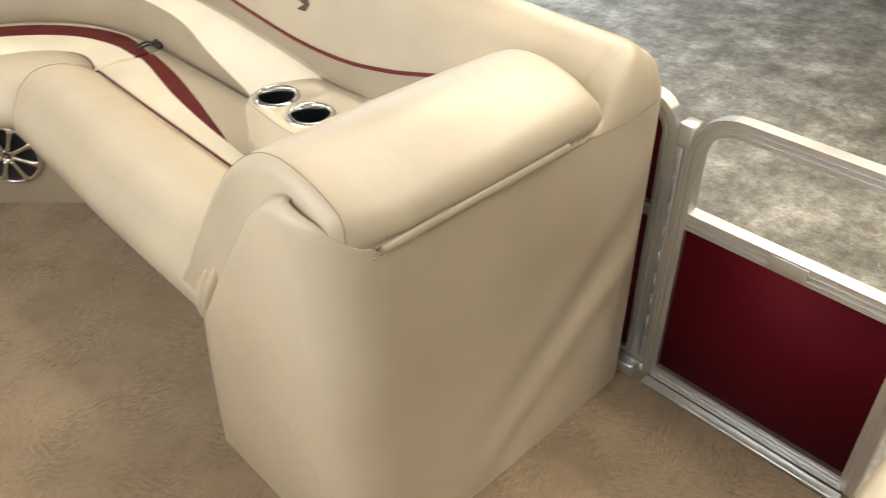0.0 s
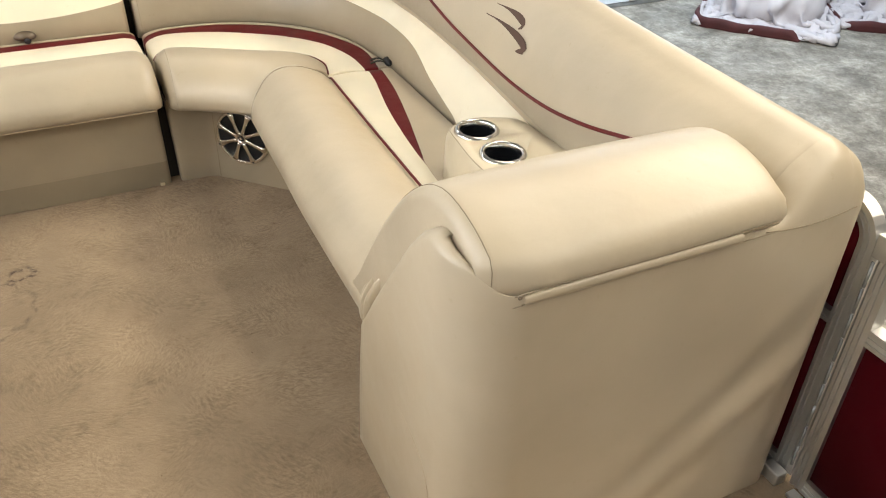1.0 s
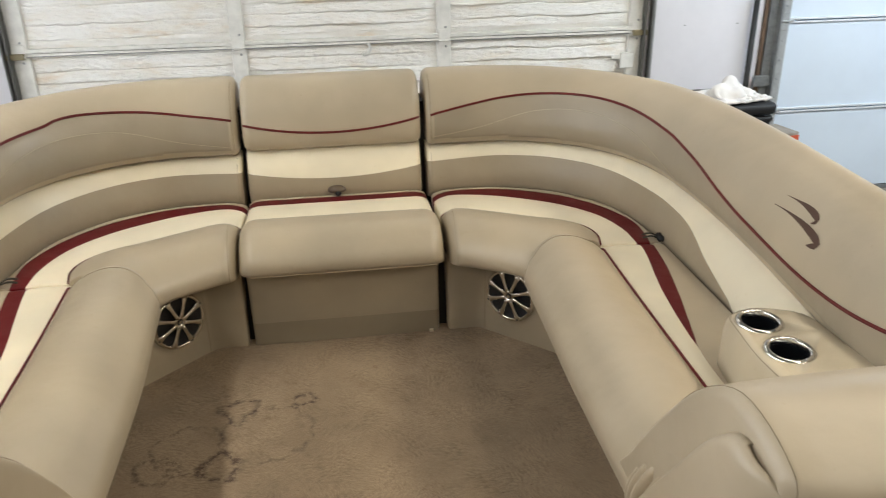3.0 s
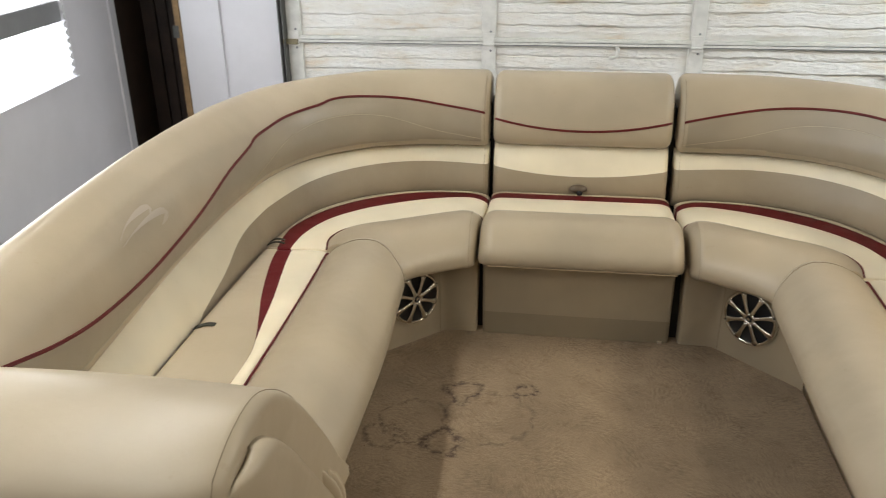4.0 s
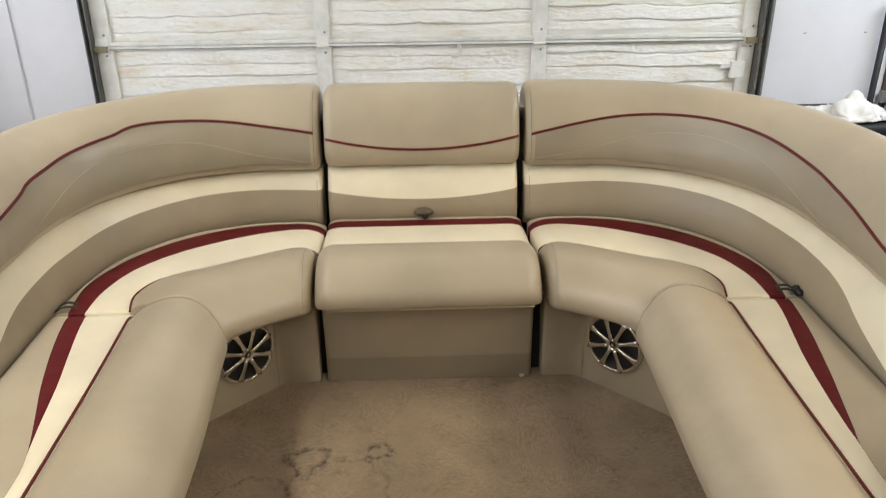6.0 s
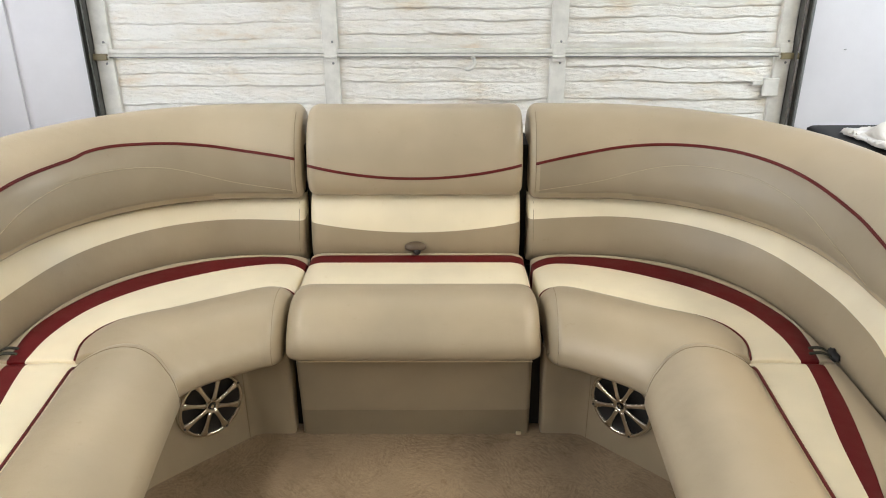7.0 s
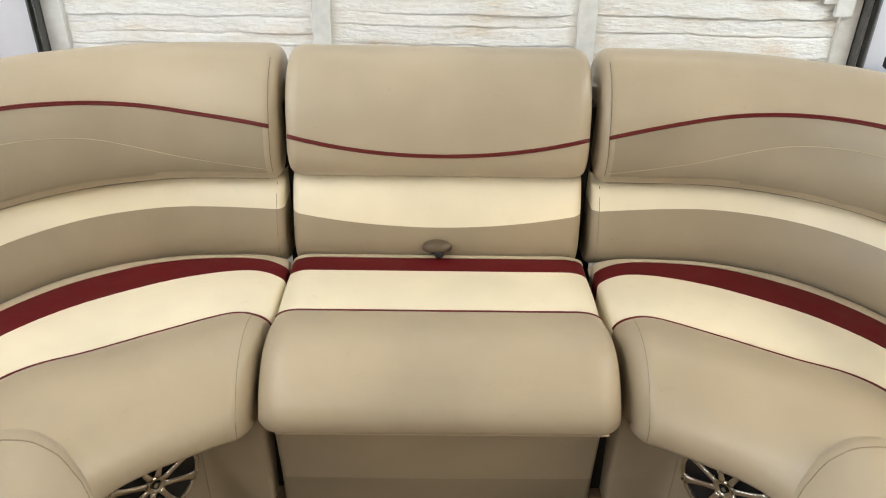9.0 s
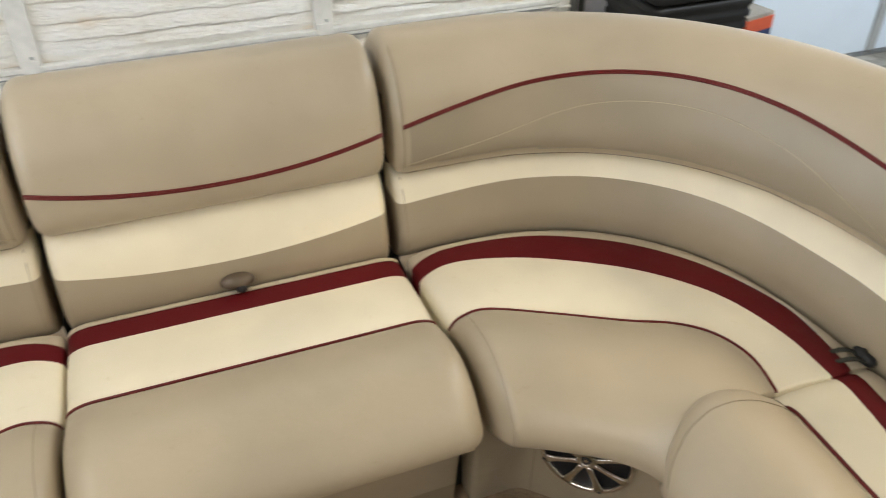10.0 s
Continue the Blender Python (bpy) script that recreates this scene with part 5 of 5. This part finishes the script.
# ---- smooth white overhead door ----
def white_door():
    y = WALL_Y + 0.04
    door = tagged(new("door_2"), "smooth white overhead garage door with galvanised stiles, closed", "garage door", "", "structure")
    stiles = [3.06, 4.34, 5.62, 6.90]
    rails = [GROUND + 0.03, -0.02, 0.60, 1.22, 1.84]
    for z0, z1 in zip(rails, rails[1:]):
        part("door_section", box((D2[0] + 0.02, y, z0 + 0.004), (D2[1] - 0.02, y + 0.045, z1 - 0.004), 0.004), DOOR_WHITE, door, "smooth white insulated section", False)
        if z1 < 1.8:
            part("section_lip", merged(box((D2[0] + 0.02, y - 0.012, z1 - 0.016), (D2[1] - 0.02, y + 0.002, z1 - 0.005), 0.002), box((D2[0] + 0.02, y - 0.012, z1 + 0.005), (D2[1] - 0.02, y + 0.002, z1 + 0.018), 0.002)), PALE_STEEL, door, "", False)
        for x in stiles:
            part("stile", box((x - 0.032, y - 0.018, z0 + 0.01), (x + 0.032, y - 0.001, z1 - 0.024), 0.003), BRIGHT_GALV, door, "galvanised stile", False)
            for k in range(4):
                zz = z0 + 0.1 + k * 0.13
                part("rivet", lathe([(0.007, 0), (0.006, 0.003), (0.0002, 0.004)], Matrix.Translation((x, y - 0.018, zz)) @ Matrix.Rotation(radians(90), 4, "X"), 8), GALV, door)
    for x in stiles:
        for z in rails[1:-1]:
            part("hinge", merged(box((x - 0.026, y - 0.026, z - 0.06), (x + 0.026, y - 0.0185, z + 0.06), 0.002), tube([(x - 0.055, y - 0.03, z), (x + 0.055, y - 0.03, z)], 0.007, 8)), BRIGHT_GALV, door, "galvanised hinge", False)
    part("bottom_seal", box((D2[0] + 0.02, y - 0.006, GROUND + 0.002), (D2[1] - 0.02, y + 0.05, GROUND + 0.028), 0.004), GALV, door, "", False)
    structure("trim_jamb", box((D2[0] - 0.108, WALL_Y - 0.02, GROUND), (D2[0] - 0.082, WALL_Y - 0.001, 1.95), 0.003), RUST_WOOD, "brown stained door jamb")
    structure("trim_guide", merged(box((D2[0] - 0.078, WALL_Y - 0.03, GROUND), (D2[0] - 0.018, WALL_Y - 0.002, 1.9)), box((D2[0] - 0.020, WALL_Y - 0.075, GROUND), (D2[0] - 0.014, WALL_Y - 0.021, 1.9)), box((D2[0] - 0.014, WALL_Y - 0.032, GROUND), (D2[0] + 0.020, WALL_Y - 0.024, 1.9))), GALV, "galvanised roller track beside the door")
    structure("trim_bracket", box((D2[0] - 0.13, WALL_Y - 0.055, 0.18), (D2[0] - 0.02, WALL_Y - 0.022, 0.25), 0.003), GALV, "galvanised track bracket")


white_door()
structure("trim_pole", tube([(2.80, WALL_Y - 0.05, GROUND), (2.80, WALL_Y - 0.05, 0.77)], 0.019, 12), BLACK, "black upright post against the wall", True)
for x, z in ((2.33, 0.60), (2.70, 0.60)):
    structure("trim_nail", box((x, WALL_Y - 0.006, z), (x + 0.014, WALL_Y, z + 0.005)), GALV, "dark nail in the wall panel")


# ---- bin with a rag, box, covers ----
def waste_bin():
    c = Vector((2.44, 2.32, GROUND))
    unit = thing("waste_bin", "black ribbed plastic bin by the white wall", "bin", c)

    def ring(hx, hy, z, r=0.05):
        pts = []
        for cx, cy, q0 in ((1, 1, 0), (-1, 1, 90), (-1, -1, 180), (1, -1, 270)):
            for q in np.radians(np.linspace(q0, q0 + 90, 6)):
                pts.append((c.x + cx * (hx - r) + r * math.cos(q), c.y + cy * (hy - r) + r * math.sin(q), c.z + z))
        return pts

    cols = [ring(0.24, 0.19, 0.001)]
    for k in range(12):
        z, grow = 0.06 + k * 0.062, k * 0.0035
        cols += [ring(0.245 + grow, 0.195 + grow, z), ring(0.253 + grow, 0.203 + grow, z + 0.012), ring(0.253 + grow, 0.203 + grow, z + 0.03), ring(0.246 + grow, 0.196 + grow, z + 0.042)]
    part("body", loft(cols, True, True), BIN_BLACK, unit, "ribbed black plastic", normals=True)
    part("rim", loft([ring(0.29, 0.24, 0.80), ring(0.302, 0.252, 0.81), ring(0.302, 0.252, 0.85), ring(0.29, 0.24, 0.862), ring(0.26, 0.21, 0.868)], True, True), BIN_BLACK, unit, normals=True)


def crumpled(name, c, rx, ry, h, seed, mat, label, category, folds=6.0, edge=None, sides=72, rings=30):
    """A heap of cloth: a low mound with folds and an uneven hem."""
    cols = []
    for k in range(sides):
        q = 2 * math.pi * k / sides
        col = []
        for j in range(rings + 1):
            t = j / rings
            rim = 1 + 0.22 * noise.noise((math.cos(q) * 1.6 + seed, math.sin(q) * 1.6, 0.4)) + 0.10 * noise.noise((math.cos(q) * 5 + seed, math.sin(q) * 5, 2.4))
            x, y = rx * rim * t * math.cos(q), ry * rim * t * math.sin(q)
            z = h * max(0.0, 1 - t**1.8)
            ridge = 1 - abs(noise.noise((x * folds * 0.8 + seed, y * folds * 0.8, 3.1))) * 2
            crease = 1 - abs(noise.noise((x * folds * 2.1 + seed, y * folds * 2.1, 7.7))) * 2
            z = z * (0.72 + 0.55 * ridge * 0.6) + 0.07 * h * crease * (1 - t) + 0.05 * h * ridge * (t < 0.97)
            if t > 0.93:
                z *= (1 - t) / 0.07
            col.append((c[0] + x, c[1] + y, max(c[2] + 0.004, c[2] + z)))
        cols.append(col)
    cols.append(cols[0])
    bm = loft(cols)
    bmesh.ops.remove_doubles(bm, verts=bm.verts, dist=1e-5)
    ob = part(name, bm, mat, None, "", normals=True)
    return tagged(ob, label, category)


waste_bin()


def printed_box():
    c = Vector((2.885, 2.33, GROUND))
    unit = thing("carton", "grey carton with an orange and blue printed side", "box", c)
    m = Matrix.Translation(c) @ Matrix.Rotation(radians(12), 4, "Z")
    bm = box((-0.105, -0.11, 0.001), (0.105, 0.11, 0.625), 0.006)
    bm.transform(m)
    part("body", bm, CARD, unit, "grey card", False)
    for z0, z1, mat in ((0.535, 0.605, ORANGE), (0.44, 0.535, BLUE)):
        bm = box((-0.1075, -0.1125, z0), (0.1075, 0.1125, z1), 0.002)
        bm.transform(m)
        part("printed_band", bm, mat, unit, "", False)


printed_box()
crumpled("sack", (2.52, 1.86, GROUND), 0.26, 0.2, 0.60, 2.2, CARD, "grey brown sack slumped before the black bin", "sack", 6.0)
structure("trim_strip", box((D1[1] + 0.036, WALL_Y - 0.006, GROUND), (D1[1] + 0.068, WALL_Y - 0.001, 1.9), 0.002), GALV, "grey strip beside the door track")


# ---- cloth heaps ----
def gathered_sheet(seed, size, count, lumps, limits, steps=150):
    """A stiff sheet let fall over rounded lumps while its edges are pushed together into folds: a grid of points."""
    rng = np.random.default_rng(seed)
    nx, ny = count
    gap = size[0] / (nx - 1)
    gx, gy = np.meshgrid((np.arange(nx) - (nx - 1) / 2) * gap, (np.arange(ny) - (ny - 1) / 2) * gap, indexing="ij")
    top = max(c[2] + r[2] for c, r in lumps) * 1.03
    p = np.stack([gx, gy, np.full_like(gx, top)], 2)
    wave = sum(np.sin(gx * rng.uniform(4, 13) + gy * rng.uniform(-9, 9) + rng.uniform(0, 6)) for _ in range(7))
    p[:, :, 2] += 0.012 * wave * size[0] / 2
    links = []
    for dx, dy, stiff in ((1, 0, 1.0), (0, 1, 1.0), (1, 1, 0.7), (1, -1, 0.7), (2, 0, 0.4), (0, 2, 0.4)):
        a = (slice(0, nx - dx), slice(max(0, -dy), ny - max(0, dy)))
        b = (slice(dx, nx), slice(max(0, dy), ny + min(0, dy)))
        links.append((a, b, gap * math.hypot(dx, dy), stiff))
    floor = 0.006 + 0.006 * size[0] * (1 + np.sin(gx / gap * 0.9) * np.cos(gy / gap * 0.7))
    old = p.copy()
    lo, hi = np.array(limits[0]), np.array(limits[1])
    start = np.array((gx.max(), gy.max()))
    for step in range(steps):
        move = (p - old) * 0.93
        old = p.copy()
        p = p + move
        p[:, :, 2] -= 0.0022 * size[0]
        close = min(1.0, step / (0.6 * steps))
        for _ in range(7):
            for a, b, rest, stiff in links:
                d = p[b] - p[a]
                far = np.linalg.norm(d, axis=2, keepdims=True)
                d *= 0.5 * stiff * (far - rest) / np.maximum(far, 1e-6)
                p[a] += d
                p[b] -= d
        for c, r in lumps:
            q = (p - c) / r
            n = np.linalg.norm(q, axis=2, keepdims=True)
            p = np.where(n < 1, c + q / np.maximum(n, 1e-4) * r, p)
        for k in (0, 1):
            p[:, :, k] = np.clip(p[:, :, k], -start[k] + (start[k] + lo[k]) * close, start[k] + (hi[k] - start[k]) * close)
        low = p[:, :, 2] < floor
        old[low] += (p[low] - old[low]) * 0.6
        p[:, :, 2] = np.maximum(p[:, :, 2], floor)
    return p


def creased(grid, size, seed, deep=0.05):
    """Sharp creases pressed into a sheet, running with the cloth."""
    n = np.cross(np.gradient(grid, axis=0), np.gradient(grid, axis=1))
    n /= np.maximum(np.linalg.norm(n, axis=2, keepdims=True), 1e-9)
    out = grid.copy()
    last = len(grid) - 1
    for i, row in enumerate(grid):
        for j in range(len(row)):
            u = Vector((i / last * size, j / last * size, seed))
            u = u + 0.12 * Vector((noise.noise(u * 3.1), noise.noise(u * 3.1 + Vector((5, 0, 0))), 0))
            lift = 0.30 - min(0.4, abs(noise.noise(u * 3.4))) + 0.5 * (0.2 - min(0.3, abs(noise.noise(u * 7.0 + Vector((0, 9, 0))))))
            out[i, j] = grid[i, j] + n[i, j] * deep * size / 2.5 * lift * min(1.0, 0.25 + grid[i, j, 2] * 6 / size * 2.5)
    out[:, :, 2] = np.maximum(out[:, :, 2], 0.004)
    return out


def sheet_mesh(grid):
    return loft([[Vector(p) for p in row] for row in grid])


def spread(grid, at, turn, wall=99.0):
    """The grid turned about the upright and set down at a place, in front of a wall."""
    c, k = math.cos(turn), math.sin(turn)
    x, y = grid[:, :, 0], grid[:, :, 1]
    return np.stack([at[0] + c * x - k * y, np.minimum(at[1] + k * x + c * y, wall), at[2] + grid[:, :, 2]], 2)


def boat_cover(at, turn, lumps, limits, seed, label):
    """A heaped cover, its maroon lining showing along the front hem."""
    unit = thing("boat_cover", label, "cover", at, "boat cover bundles")
    inside = [(np.array(c), np.array(r)) for c, r in lumps]
    grid = spread(creased(gathered_sheet(seed, (2.15, 2.15), (92, 92), inside, limits, 170), 2.15, seed, 0.13), at, turn, WALL_Y - 0.03)
    part("cloth", sheet_mesh(grid), CLOTH, unit, "stiff pale grey cloth in sharp folds", True, True)
    (x0, y0), _ = limits
    line = catmull([(x0 - 0.004, 0.15), (x0 - 0.012, -0.15), (x0 - 0.006, y0 + 0.12), (x0 + 0.10, y0 - 0.012), (x0 + 0.42, y0 - 0.016), (x0 + 0.78, y0 - 0.012)], 60)
    band = []
    for k, (x, y) in enumerate(line):
        tall = (0.035 + 0.035 * min(1.0, k / 35)) * (1 + 0.25 * noise.noise((k * 0.13, seed, 0))) * min(1.0, (59 - k) / 3 + 0.05)
        sway = 0.012 * noise.noise((k * 0.21, 3.0, seed))
        band.append([(x, y + sway, 0.003), (x, y + sway, tall * 0.5), (x, y + sway * 0.5, tall), (x + 0.02, y + 0.03, tall + 0.004), (x + 0.03, y + 0.05, tall - 0.01)])
    part("lining", sheet_mesh(spread(np.array(band), at, turn)), CLOTH_RED, unit, "maroon lining along the turned-up hem", True, True)


boat_cover((5.30, 2.10, GROUND), radians(-50), [((-0.08, -0.10, 0.17), (0.29, 0.24, 0.31)), ((0.12, -0.04, 0.12), (0.20, 0.28, 0.22)), ((0.08, 0.34, 0.20), (0.27, 0.20, 0.33)), ((-0.28, 0.18, 0.08), (0.18, 0.20, 0.18))], ((-0.56, -0.60), (0.48, 0.75)), 3, "crumpled grey boat cover heaped on the floor by the door")
boat_cover((6.30, 1.75, GROUND), radians(-35), [((0.0, 0.0, 0.17), (0.28, 0.26, 0.28)), ((0.15, 0.28, 0.20), (0.24, 0.20, 0.32))], ((-0.58, -0.56), (0.5, 0.6)), 8, "second grey bundle of boat cover on the floor")

cloth = creased(gathered_sheet(5, (0.85, 0.85), (66, 66), [(np.array((-0.06, 0.0, 0.03)), np.array((0.06, 0.05, 0.075))), (np.array((0.05, 0.05, 0.05)), np.array((0.06, 0.05, 0.08))), (np.array((0.02, -0.05, 0.04)), np.full(3, 0.04)), (np.array((0.12, -0.03, 0.02)), np.full(3, 0.04))], ((-0.21, -0.17), (0.21, 0.17))), 0.85, 5, 0.08)
tagged(part("rag", sheet_mesh(spread(cloth, (2.48, 2.25, 0.204), radians(15))), RAG_WHITE, None, "", normals=True), "crumpled white rag heaped on the black bin", "rag")
